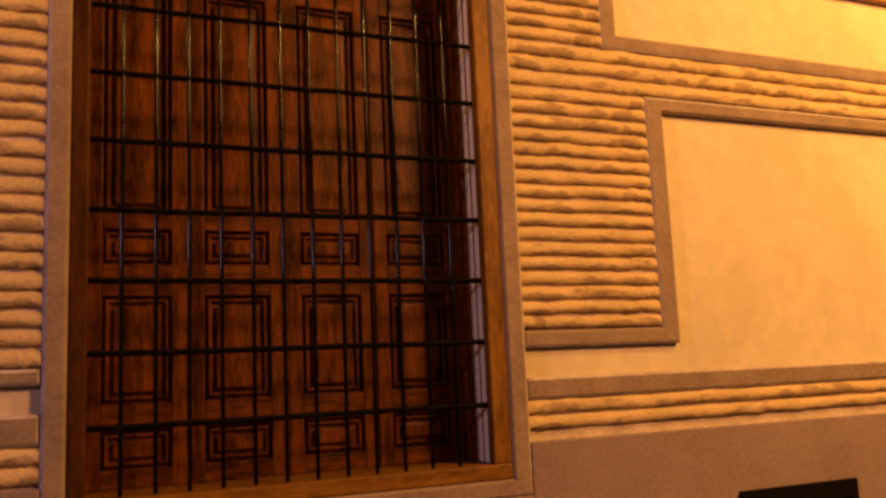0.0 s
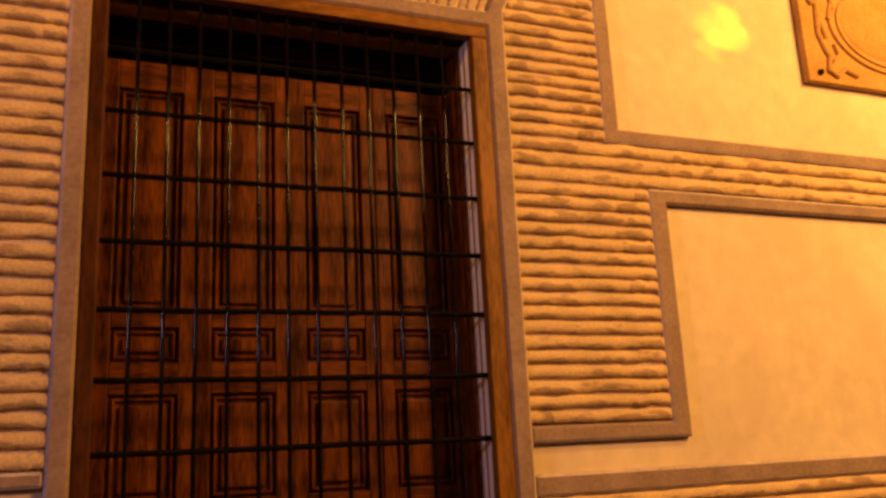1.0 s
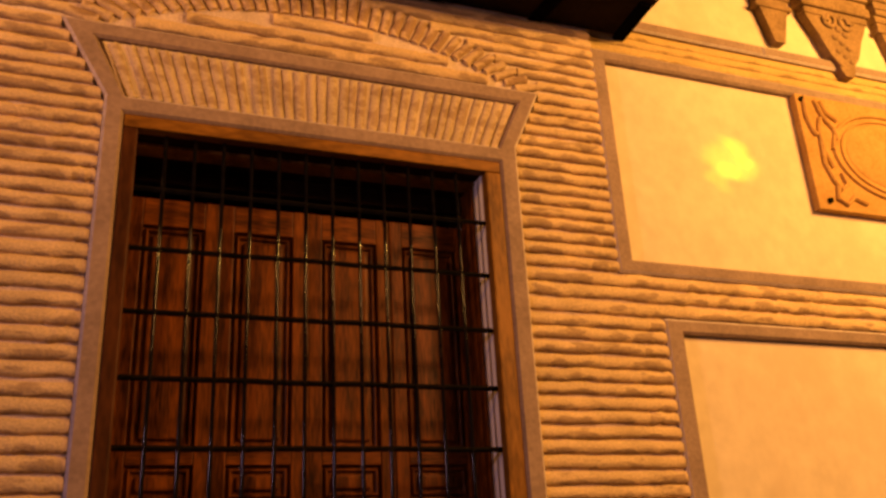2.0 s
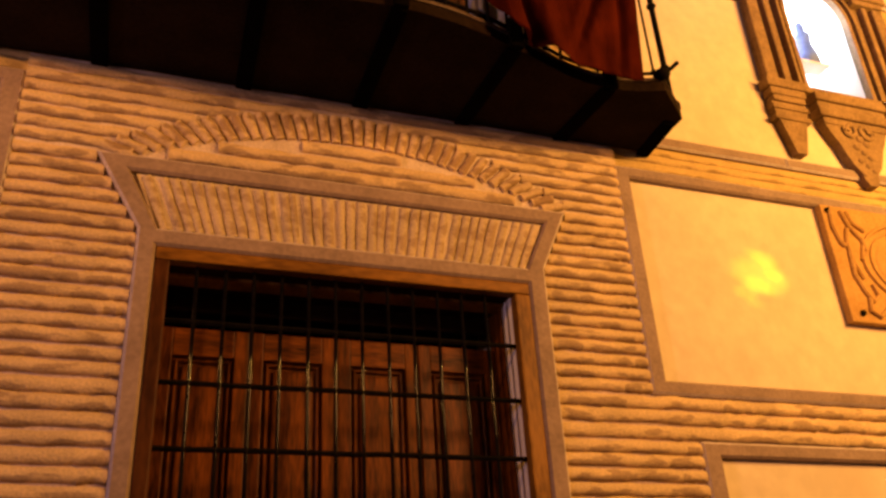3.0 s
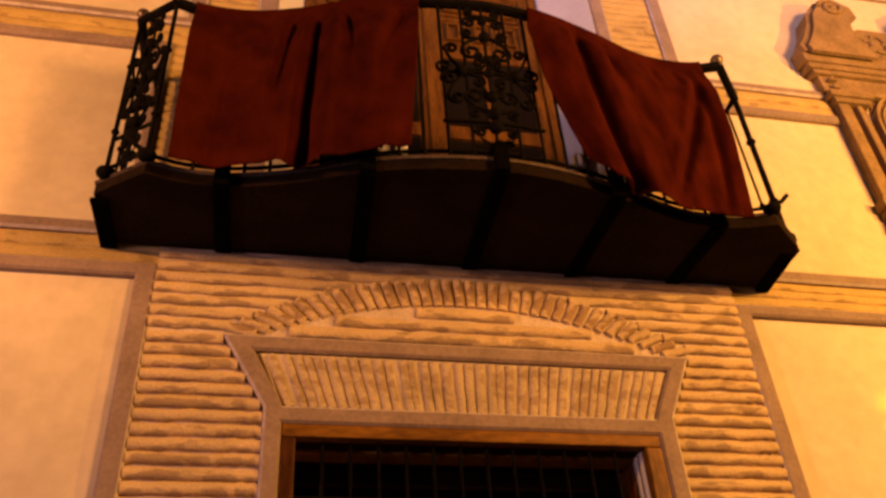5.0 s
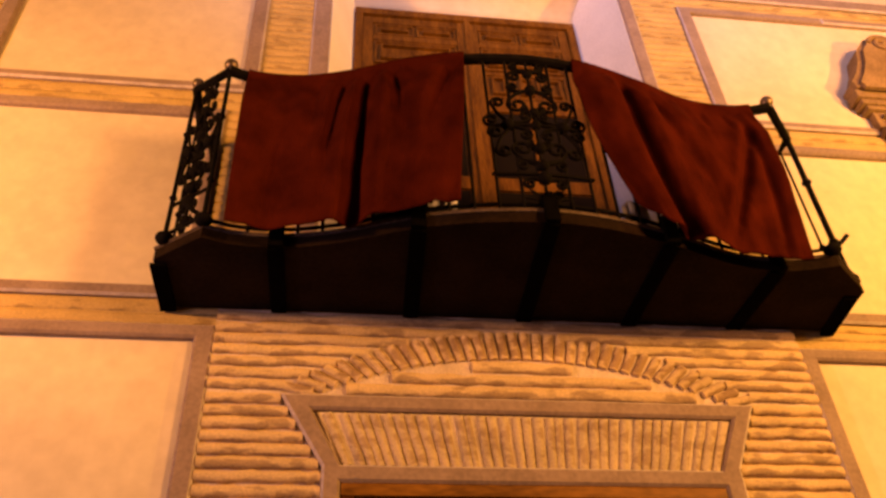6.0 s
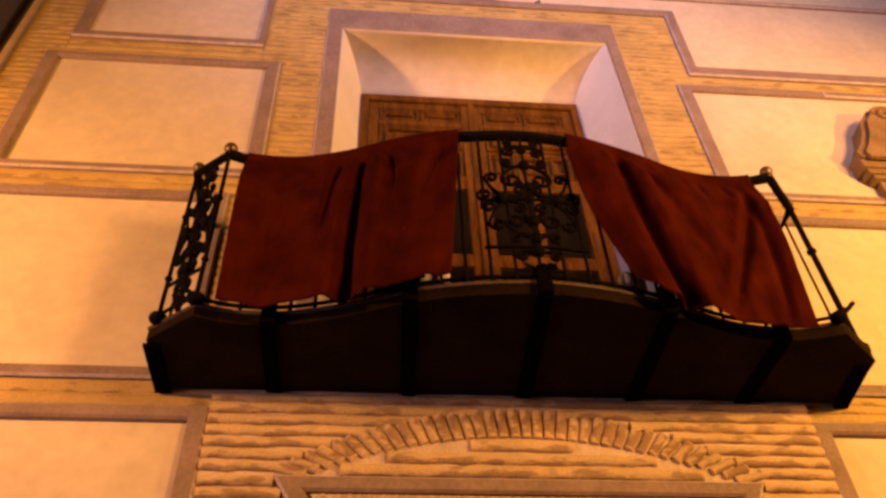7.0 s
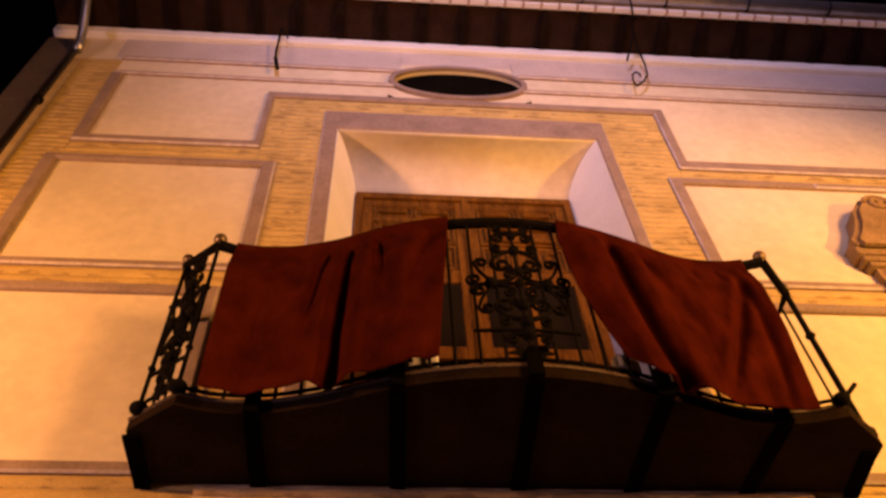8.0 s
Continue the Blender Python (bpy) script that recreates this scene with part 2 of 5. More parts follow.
def slab_of(points, y0, y1, bm=None):
    """A prism of an outline in x, z between two depths."""
    bm = bm or bmesh.new()
    a = [bm.verts.new((x, y0, z)) for x, z in points]
    b = [bm.verts.new((x, y1, z)) for x, z in points]
    bm.faces.new(a), bm.faces.new(b[::-1])
    for i in range(len(a)):
        j = (i + 1) % len(a)
        bm.faces.new((a[i], b[i], b[j], a[j]))
    return bm


def plan_slab(points, z0, z1, bm=None):
    bm = bm or bmesh.new()
    a = [bm.verts.new((x, y, z0)) for x, y in points]
    b = [bm.verts.new((x, y, z1)) for x, y in points]
    bm.faces.new(a), bm.faces.new(b[::-1])
    for i in range(len(a)):
        j = (i + 1) % len(a)
        bm.faces.new((a[i], b[i], b[j], a[j]))
    return bm


def tube(points, radius, bm=None, sides=6, flat=1.0):
    """A bar along a line of points; flat widens it across the first normal."""
    bm = bm or bmesh.new()
    pts = [Vector(p) for p in points]
    rings = []
    up = Vector((0.0, 1.0, 0.0))
    for i, p in enumerate(pts):
        d = (pts[min(i + 1, len(pts) - 1)] - pts[max(i - 1, 0)]).normalized()
        a = d.cross(up)
        if a.length < 0.2:
            a = d.cross(Vector((1.0, 0.0, 0.0)))
        a.normalize()
        b = d.cross(a)
        rings.append([bm.verts.new(p + radius * (math.cos(2 * math.pi * k / sides) * a + flat * math.sin(2 * math.pi * k / sides) * b)) for k in range(sides)])
    for r, q in zip(rings, rings[1:]):
        for k in range(sides):
            bm.faces.new((r[k], r[(k + 1) % sides], q[(k + 1) % sides], q[k]))
    bm.faces.new(rings[0][::-1]), bm.faces.new(rings[-1])
    return bm


def ball(bm, centre, radius, squash=1.0):
    bmesh.ops.create_uvsphere(bm, u_segments=14, v_segments=9, radius=radius, matrix=Matrix.Translation(centre) @ Matrix.Diagonal((1, 1, squash, 1)))
    return bm


def empty(name, place=(0, 0, 0)):
    ob = new(name)
    ob.location = place
    return ob


def structure(ob, label, category=""):
    return tagged(ob, label, category or "wall", kind="structure")


W = 3.30          # plane of the facade
BACK = W + 0.02   # wall ground behind bricks and mouldings
RIGHT, LEFT = 8.0, -2.80

# ---- ground, street and walls ----
bm = bmesh.new()
bmesh.ops.create_grid(bm, x_segments=60, y_segments=60, size=400)
structure(mesh_object("ground", bm, PAVING), "dark stone paving of a narrow street at night", "ground")
bm = box(bmesh.new(), -14, 14, -5.2, -4.8, 0, 8.5)
structure(mesh_object("wall_opposite", bm, OPPOSITE), "plain rendered house wall across the street")

WIN = (0.024, 1.722, 1.32, 3.76)
DOOR = (-0.14, 1.94, 4.70, 8.17)
OVAL = (0.873, 9.14, 0.567, 0.285)

bm = bmesh.new()
xs = [LEFT, DOOR[0], WIN[0], 0.25, 1.50, WIN[1], DOOR[1], 3.856, 4.414, RIGHT]
zs = [0.0, WIN[2], WIN[3], DOOR[2], 5.335, 6.325, DOOR[3], 8.82, 9.46, 10.05]
def is_open(i, j):
    if not (0 <= i < len(xs) - 1 and 0 <= j < len(zs) - 1):
        return True
    cx, cz = (xs[i] + xs[i + 1]) / 2, (zs[j] + zs[j + 1]) / 2
    return (WIN[0] < cx < WIN[1] and WIN[2] < cz < WIN[3] or DOOR[0] < cx < DOOR[1] and DOOR[2] < cz < DOOR[3]
            or 0.25 < cx < 1.50 and 8.82 < cz < 9.46 or 3.856 < cx < 4.414 and 5.335 < cz < 6.325)


corner = {}


def wall_vert(i, j, y):
    if (i, j, y) not in corner:
        corner[i, j, y] = bm.verts.new((xs[i], y, zs[j]))
    return corner[i, j, y]


for i in range(len(xs) - 1):
    for j in range(len(zs) - 1):
        if is_open(i, j):
            continue
        for y in (BACK, W + 0.659):
            bm.faces.new([wall_vert(a, b, y) for a, b in ((i, j), (i + 1, j), (i + 1, j + 1), (i, j + 1))])
        for di, dj, a, b in ((-1, 0, (i, j), (i, j + 1)), (1, 0, (i + 1, j), (i + 1, j + 1)), (0, -1, (i, j), (i + 1, j)), (0, 1, (i, j + 1), (i + 1, j + 1))):
            if is_open(i + di, j + dj):
                bm.faces.new([wall_vert(*a, BACK), wall_vert(*b, BACK), wall_vert(*b, W + 0.659), wall_vert(*a, W + 0.659)])
n = 48
rim, edge = [], []
for k in range(n):
    a = 2 * math.pi * k / n
    c, s = math.cos(a), math.sin(a)
    rim.append((OVAL[0] + OVAL[2] * c, OVAL[1] + OVAL[3] * s))
    f = min(0.625 / max(abs(c), 1e-6), 0.32 / max(abs(s), 1e-6))
    edge.append((0.875 + f * c, 9.14 + f * s))
vr = [bm.verts.new((x, BACK, z)) for x, z in rim]
vb = [bm.verts.new((x, W + 0.5, z)) for x, z in rim]
ve = [bm.verts.new((x, BACK, z)) for x, z in edge]
for k in range(n):
    j = (k + 1) % n
    bm.faces.new((ve[k], ve[j], vr[j], vr[k]))
    bm.faces.new((vr[k], vr[j], vb[j], vb[k]))
wall = structure(mesh_object("wall_facade", bm, CREAM), "cream plastered old house front with grey mouldings")

# added backing, coloured near-black for the shade seen through the openings
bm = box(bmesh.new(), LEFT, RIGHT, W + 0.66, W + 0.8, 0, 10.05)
structure(mesh_object("wall_inner", bm, DARK), "near-black backing in place of the shade behind the openings")
for x in (LEFT - 0.0,):
    bm = box(bmesh.new(), x - 0.02, x, W + 0.02, W + 6, 0, 10.0)
    structure(mesh_object("wall_side", bm, PLINTH), "plain grey side wall of the house")

# plinth under the panels, to either side of the window
for x0, x1, z1 in ((LEFT, -0.056, 1.44), (1.812, RIGHT, 1.46)):
    structure(mesh_object("plinth", box(bmesh.new(), x0, x1, W - 0.03, BACK, 0, z1, 0.006), PLINTH), "smooth grey rendered plinth of the house", "plinth")
structure(mesh_object("plinth", box(bmesh.new(), -0.056, 1.812, W - 0.03, BACK, 0, 1.245, 0.006), PLINTH), "smooth grey rendered plinth under the window", "plinth")


# ---- grey mouldings ----
def moulding(name, polys, y0=W - 0.018, label="raised grey plaster moulding on the wall", mat=None):
    bm = bmesh.new()
    uses = {}
    for p in polys:
        for a, b in zip(p, p[1:] + p[:1]):
            k = frozenset(((round(a[0], 4), round(a[1], 4)), (round(b[0], 4), round(b[1], 4))))
            uses[k] = uses.get(k, 0) + 1
    front, rear = {}, {}

    def at(store, q, y):
        k = (round(q[0], 4), round(q[1], 4))
        if k not in store:
            store[k] = bm.verts.new((q[0], y, q[1]))
        return store[k]

    for p in polys:
        bm.faces.new([at(front, q, y0) for q in p])
        for a, b in zip(p, p[1:] + p[:1]):
            if uses[frozenset(((round(a[0], 4), round(a[1], 4)), (round(b[0], 4), round(b[1], 4))))] == 1:
                bm.faces.new((at(front, a, y0), at(rear, a, BACK), at(rear, b, BACK), at(front, b, y0)))
    bmesh.ops.recalc_face_normals(bm, faces=bm.faces)
    bm.edges.ensure_lookup_table()
    es = [e for e in bm.edges if len(e.link_faces) == 2 and sum(all(abs(v.co.y - y0) < 1e-6 for v in f.verts) for f in e.link_faces) == 1]
    made = bmesh.ops.bevel(bm, geom=es, offset=0.012, segments=1, affect="EDGES", clamp_overlap=True)
    xs_all, zs_all = [q[0] for p in polys for q in p], [q[1] for p in polys for q in p]
    cx, cz = (min(xs_all) + max(xs_all)) / 2, (min(zs_all) + max(zs_all)) / 2
    # outward bevels get the pale colour as painted edge light, inward ones stay grey
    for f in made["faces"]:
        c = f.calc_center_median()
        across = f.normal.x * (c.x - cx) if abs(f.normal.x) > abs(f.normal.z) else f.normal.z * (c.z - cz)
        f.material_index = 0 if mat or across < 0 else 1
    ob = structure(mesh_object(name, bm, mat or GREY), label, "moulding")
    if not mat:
        ob.data.materials.append(LIT_EDGE)
    return ob


def mitred(x0, x1, z0, z1, w, sides="lrtb", wz=None):
    """Mitred strips just inside a rectangle."""
    h = wz or w
    out = []
    l, r, t, b = ("l" in sides), ("r" in sides), ("t" in sides), ("b" in sides)
    xi0, xi1, zi0, zi1 = x0 + w * l, x1 - w * r, z0 + h * b, z1 - h * t
    if l:
        out.append([(x0, z0), (xi0, zi0), (xi0, zi1), (x0, z1)])
    if r:
        out.append([(x1, z0), (x1, z1), (xi1, zi1), (xi1, zi0)])
    if t:
        out.append([(x0, z1), (xi0, zi1), (xi1, zi1), (x1, z1)])
    if b:
        out.append([(x0, z0), (x1, z0), (xi1, zi0), (xi0, zi0)])
    return out


def rect(x0, x1, z0, z1):
    return [(x0, z0), (x1, z0), (x1, z1), (x0, z1)]


# window surround with its splayed head
moulding("window_surround", [
    [(-0.056, 1.245), (0.024, 1.32), (0.024, 3.76), (-0.056, 3.83)],
    [(1.722, 1.32), (1.812, 1.245), (1.815, 3.845), (1.722, 3.76)],
    [(-0.056, 1.245), (1.812, 1.245), (1.722, 1.32), (0.024, 1.32)],
    [(0.024, 3.76), (1.722, 3.76), (1.722, 3.84), (0.024, 3.84)],
    [(-0.056, 3.83), (0.024, 3.76), (0.024, 3.84), (-0.110, 4.105), (-0.255, 4.183)],
    [(1.722, 3.76), (1.815, 3.845), (1.970, 4.183), (1.845, 4.105), (1.722, 3.84)],
    [(-0.255, 4.183), (-0.110, 4.105), (1.845, 4.105), (1.970, 4.183)],
], W - 0.03, "raised grey plaster surround of the barred window with a splayed head")
moulding("panel_moulding", mitred(2.317, RIGHT, 3.250, 4.535, 0.088, "ltb", 0.07))
moulding("panel_moulding", mitred(-4.0, -0.578, 3.250, 4.55, 0.093, "rtb", 0.075))
moulding("panel_moulding", [[(2.535, 1.855), (2.637, 1.855), (2.637, 2.957), (2.535, 3.03), (2.535, 1.928)], [(2.535, 3.03), (2.637, 2.957), (RIGHT, 2.957), (RIGHT, 3.03)],
                            [(1.812, 1.855), (2.535, 1.855), (2.535, 1.928), (1.812, 1.928)]])
moulding("panel_moulding", [[(-0.70, 1.784), (-0.056, 1.784), (-0.056, 1.84), (-0.70, 1.84)]])
moulding("string_course", [[(1.812, 1.636), (RIGHT, 1.636), (RIGHT, 1.728), (1.812, 1.728)]])
moulding("string_course", [[(LEFT, 1.582), (-0.056, 1.582), (-0.056, 1.687), (LEFT, 1.687)]])
# upper floor panels
for x0, x1, s in ((-2.19, -0.552, "lr"), (2.383, 3.52, "l"), (4.75, RIGHT, "")):
    moulding("panel_moulding", mitred(x0, -0.708 if x1 < 0 else x1, 4.705, 6.11, 0.070 if x1 < 0 else 0.098, s + "tb", 0.072))
    moulding("panel_moulding", mitred(x0, x1, 6.275, 7.60, 0.098, s + "tb", 0.065))
for z in (4.705, 7.535):
    moulding("panel_moulding", [rect(3.52, 4.75, z, z + (0.072 if z < 5 else 0.065))])
moulding("panel_moulding", [
    [(-2.085, 7.815), (-0.70, 7.815), (-0.755, 7.90), (-1.99, 7.90)],
    [(-2.085, 7.815), (-1.99, 7.90), (-1.99, 9.005), (-2.085, 9.005)],
    [(-0.755, 7.90), (-0.70, 7.815), (-0.69, 8.68), (-0.75, 8.76)],
    [(-0.75, 8.76), (-0.69, 8.68), (2.535, 8.68), (2.625, 8.765)],
    [(2.535, 8.68), (2.515, 7.75), (2.605, 7.87), (2.625, 8.765)],
    [(2.515, 7.75), (RIGHT, 7.75), (RIGHT, 7.87), (2.605, 7.87)],
])
for z in (9.012, 9.315):
    moulding("frieze_line", [[(-2.09, z), (0.33, z), (0.33, z + 0.042), (-2.09, z + 0.042)], [(1.42, z), (RIGHT, z), (RIGHT, z + 0.042), (1.42, z + 0.042)]], W - 0.012)
moulding("frieze", [[(-2.155, 9.36), (0.36, 9.36), (0.36, 9.775), (-2.155, 9.775)], [(0.36, 9.50), (1.39, 9.50), (1.39, 9.775), (0.36, 9.775)], [(1.39, 9.36), (RIGHT, 9.36), (RIGHT, 9.775), (1.39, 9.775)]],
         W + 0.008, "pale grey painted frieze below the eave", varied("pale_frieze", (0.46, 0.39, 0.37), (0.58, 0.50, 0.47), 3, 50, 0.15, 0.006, 0.8))
moulding("balcony_door_surround", [
    [(-0.257, 4.70), (-0.14, 4.70), (-0.14, 8.17), (-0.257, 8.465)],
    [(1.94, 4.70), (2.04, 4.70), (2.04, 8.465), (1.94, 8.17)],
    [(-0.257, 8.465), (-0.14, 8.17), (1.94, 8.17), (2.04, 8.465)],
], W - 0.012, "flat grey plaster surround of the balcony door")
# oval ring
ring = []
for k in range(n):
    a, b = 2 * math.pi * k / n, 2 * math.pi * (k + 1) / n
    ring.append([(OVAL[0] + f * math.cos(q) * (OVAL[2] + g), OVAL[1] + f * math.sin(q) * (OVAL[3] + g)) for q, f, g in ((a, 1, 0), (a, 1, 0.05), (b, 1, 0.05), (b, 1, 0))])
bm = bmesh.new()
for p in ring:
    slab_of(p, W - 0.014, BACK, bm)
bmesh.ops.remove_doubles(bm, verts=bm.verts, dist=1e-5)
structure(mesh_object("oval_surround", bm, GREY), "raised grey rim of the oval attic opening", "moulding")
# black sheet just behind the oval; its colour replaces the shade inside
structure(mesh_object("attic_dark", box(bmesh.new(), 0.26, 1.49, W + 0.05, W + 0.07, 8.83, 9.45), DARK), "near-black sheet in place of the shade in the oval opening")

# eave ledge and corner
bm = box(bmesh.new(), LEFT - 0.02, RIGHT, W - 0.05, BACK + 0.01, 9.775, 9.905, 0.02)
structure(mesh_object("cornice", bm, WHITE), "white plastered cornice below the rafters", "cornice")
bm = box(bmesh.new(), LEFT, -2.535, W - 0.035, BACK, 1.44, 9.62, 0.01)
structure(mesh_object("corner_pilaster", bm, CORNER), "dark grey corner strip of the house", "pilaster")

# splayed plaster reveal of the balcony door
DX0, DX1, DZ, DY = 0.025, 1.715, 7.80, W + 0.40
SOFFIT = [(W + 0.002 + (DY - W - 0.002) * k / 14, DZ + (DOOR[3] - 0.002 - DZ) * (1 - (k / 14) ** 2.2) ** (1 / 1.5)) for k in range(15)]


def splay(x0, x1, y):
    return x0 + (x1 - x0) * (y - W) / (DY - W)


bm = bmesh.new()
for x0, x1 in ((DOOR[0], DX0), (DOOR[1], DX1)):
    a = [bm.verts.new((splay(x0, x1, y), y, 4.70)) for y, z in SOFFIT]
    b = [bm.verts.new((splay(x0, x1, y), y, z)) for y, z in SOFFIT]
    for k in range(14):
        bm.faces.new((a[k], a[k + 1], b[k + 1], b[k]))
reveal = structure(mesh_object("door_reveal", bm, WHITE), "smooth white plaster sides of the balcony door recess", "reveal")
bm = bmesh.new()
a = [bm.verts.new((splay(DOOR[0], DX0, y), y, z)) for y, z in SOFFIT]
b = [bm.verts.new((splay(DOOR[1], DX1, y), y, z)) for y, z in SOFFIT]
for k in range(14):
    bm.faces.new((a[k], a[k + 1], b[k + 1], b[k]))
vault = structure(mesh_object("door_vault", bm, CREAM, True), "smooth cream curved plaster head of the balcony door recess", "reveal")
for ob in (reveal, vault):
    thick = ob.modifiers.new("thickness", "SOLIDIFY")
    thick.thickness, thick.offset = 0.01, 0.0

# ---- bricks ----
def brick_mesh(seed, height, proud=0.023, seg=8, mat=None):
    """One worn brick in its mortar, 1 m long along x, to be scaled to its length; uneven front."""
    bm = bmesh.new()
    h = height / 2
    prof = [(0.014, -h), (-proud * 0.30, -h), (-proud * 0.92, -h * 0.72), (-proud, -h * 0.05), (-proud * 0.86, h * 0.5), (-proud * 0.42, h * 0.95), (0.014, h)]
    rings = []
    for k in range(seg + 1):
        x = -0.5 + k / seg
        shrink = 0.985 if k in (0, seg) else 1.0
        calm = 1 - (2 * abs(x)) ** 5
        w2 = calm * noise.noise((x * 4.1 + 9, seed * 3.3, 4.0))
        w3 = calm * noise.noise((x * 9.0 + 2, seed * 5.3, 8.0))
        ring_ = []
        for y, z in prof:
            w = calm * noise.noise((x * 8.1, z * 90 + seed * 7.7, y * 60 + seed))
            yy = y * (shrink if y < 0 else 1.0) * (1 + 0.34 * w)
            low = 1.0 if z < 0 else 0.6
            ring_.append(bm.verts.new((x, yy, z + height * (0.10 * w2 + low * 0.13 * w3 + 0.10 * w))))
        rings.append(ring_)
    for a, b in zip(rings, rings[1:]):
        for k in range(len(prof) - 1):
            bm.faces.new((a[k], a[k + 1], b[k + 1], b[k]))
    for end in (rings[0][::-1], rings[-1]):
        bm.faces.new([bm.verts.new(v.co) for v in end])
    bmesh.ops.recalc_face_normals(bm, faces=[f for f in bm.faces if len(f.verts) == 4])
    me = bpy.data.meshes.new("brick")
    bm.to_mesh(me)
    bm.free()
    me.materials.append(mat or BRICK)
    for p in me.polygons:
        p.use_smooth = True
    return me


PITCH = 0.0655
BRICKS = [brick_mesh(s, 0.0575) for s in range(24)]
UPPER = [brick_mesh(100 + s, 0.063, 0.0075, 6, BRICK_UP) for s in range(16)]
rnd = random.Random(7)


def brick(parent, x, z, length, turn=0.0, y=W - 0.002, meshes=None, thick=1.0):
    ob = new("brick", rnd.choice(meshes or BRICKS))
    ob.parent = parent
    ob.matrix_local = Matrix.Translation((x, y + rnd.uniform(-0.0008, 0.0008), z)) @ Matrix.Rotation(turn, 4, "Y") @ Matrix.Diagonal((length, 1, thick, 1))
    return ob


def courses(parent, z0, z1, span, usual=0.62, y=W + 0.004, meshes=None):
    """Courses of bricks between two heights; span(z) gives the ends of the course."""
    count = max(1, round((z1 - z0) / PITCH))
    step = (z1 - z0) / count
    for i in range(count):
        z = z0 + (i + 0.5) * step + rnd.uniform(-0.0025, 0.0025)
        fat = step / PITCH * rnd.uniform(0.93, 1.04)
        for x0, x1 in span(z):
            if x1 - x0 < 0.05:
                continue
            x = x0 - rnd.uniform(0, 0.5) * usual
            while x < x1 - 0.02:
                nx = x + usual * rnd.choice((0.5, 1, 1, 1.05, 1.4))
                a, b = max(x, x0), min(nx, x1)
                if x1 - b < 0.06:
                    b = nx = x1
                if b - a > 0.035:
                    brick(parent, (a + b) / 2, z, b - a + 0.004, 0.0, y, meshes, fat)
                x = nx


def bed(name, polys, label, front=0.007, mat=None):
    bm = bmesh.new()
    for p in polys:
        slab_of(p, W + front, BACK + 0.001, bm)
    return structure(mesh_object(name, bm, mat or MORTAR), label, "brickwork")


SEEN = 5.2
ARC_X = 0.865


def arch_out(x):
    return 2.56 + math.sqrt(max(0.0, 2.0 ** 2 - (x - ARC_X) ** 2))


def right_span(z):
    lo = 1.813
    if z > 3.845:
        lo = 1.813 + 0.158 * min(1.0, (z - 3.845) / 0.335)
    if z > 4.183:
        lo = 2.02
    return [(lo + 0.004, 2.315)]


def left_span(z):
    hi = -0.056
    if z > 3.83:
        hi = -0.056 - 0.20 * min(1.0, (z - 3.83) / 0.35)
    if z > 4.183:
        hi = -0.29
    return [(-0.576, hi - 0.004)]


def over_arch(z):
    if z > 4.555:
        return [(-0.576, 2.315)]
    half = math.sqrt(max(0.0, 2.0 ** 2 - (z + 0.01 - 2.56) ** 2)) + 0.02
    return [(-0.576, ARC_X - half), (ARC_X + half, 2.315)]


pier = bed("brick_pier_right", [rect(1.81, 2.535, 1.928, 3.03), rect(1.81, 2.318, 3.250, 4.20)], "courses of worn pale brick with thick lime joints")
courses(pier, 1.930, 3.03, lambda z: [(1.816, 2.53)])
courses(pier, 3.250, 4.20, right_span)
pier = bed("brick_band_ground", [rect(1.81, RIGHT, 1.455, 1.636), rect(1.81, RIGHT, 3.03, 3.250)], "long courses of worn pale brick between the mouldings")
courses(pier, 1.505, 1.633, lambda z: [(1.816, SEEN)], 0.5, W + 0.006)
courses(pier, 3.033, 3.248, lambda z: [(1.816, SEEN)], 0.5, W + 0.006)
pier = bed("brick_pier_left", [rect(-0.58, -0.05, 1.84, 4.20), rect(-0.70, -0.056, 1.44, 1.582)], "courses of worn pale brick with thick lime joints")
courses(pier, 1.843, 3.25, lambda z: [(-0.70, -0.06)])
courses(pier, 3.25, 4.20, left_span)
courses(pier, 1.45, 1.580, lambda z: [(-0.70, -0.06)])
pier = bed("brick_relieving_arch", [rect(-0.58, 2.318, 4.17, 4.705)], "shallow brick arch over the barred window", -0.009)
courses(pier, 4.20, 4.70, over_arch, 0.62, W - 0.007)
ARCHB = [brick_mesh(40 + s, 0.052, 0.021, 4, BRICK_ARCH) for s in range(8)]
for i in range(38):
    u = -1 + 2 * (i + 0.5) / 38
    xo, xi = ARC_X + 1.14 * u, ARC_X + 1.0 * u
    zo, zi = 2.56 + math.sqrt(4.0 - (1.14 * u) ** 2), 2.02 + math.sqrt(2.38 ** 2 - (1.0 * u) ** 2)
    lean = math.atan2(xo - xi, zo - zi)
    length = math.hypot(xo - xi, zo - zi)
    brick(pier, (xo + xi) / 2, (zo + zi) / 2, length - 0.008, -math.pi / 2 + lean + rnd.uniform(-0.03, 0.03), W - 0.008, ARCHB, rnd.uniform(0.80, 1.0))


def tympanum(z):
    half = math.sqrt(max(0.0, 2.38 ** 2 - (z + 0.03 - 2.02) ** 2)) - 0.01 if z + 0.03 < 4.40 else 0
    return [(ARC_X - half, ARC_X + half)]


courses(pier, 4.185, 4.39, tympanum, 0.5, W - 0.007)
pier = bed("brick_flat_arch", [[(0.02, 3.835), (1.726, 3.835), (1.835, 4.10), (-0.085, 4.10)]], "flat arch of upright pale bricks over the window", -0.005)
FLATB = [brick_mesh(60 + s, 0.050, 0.016, 4, BRICK_FLAT) for s in range(8)]
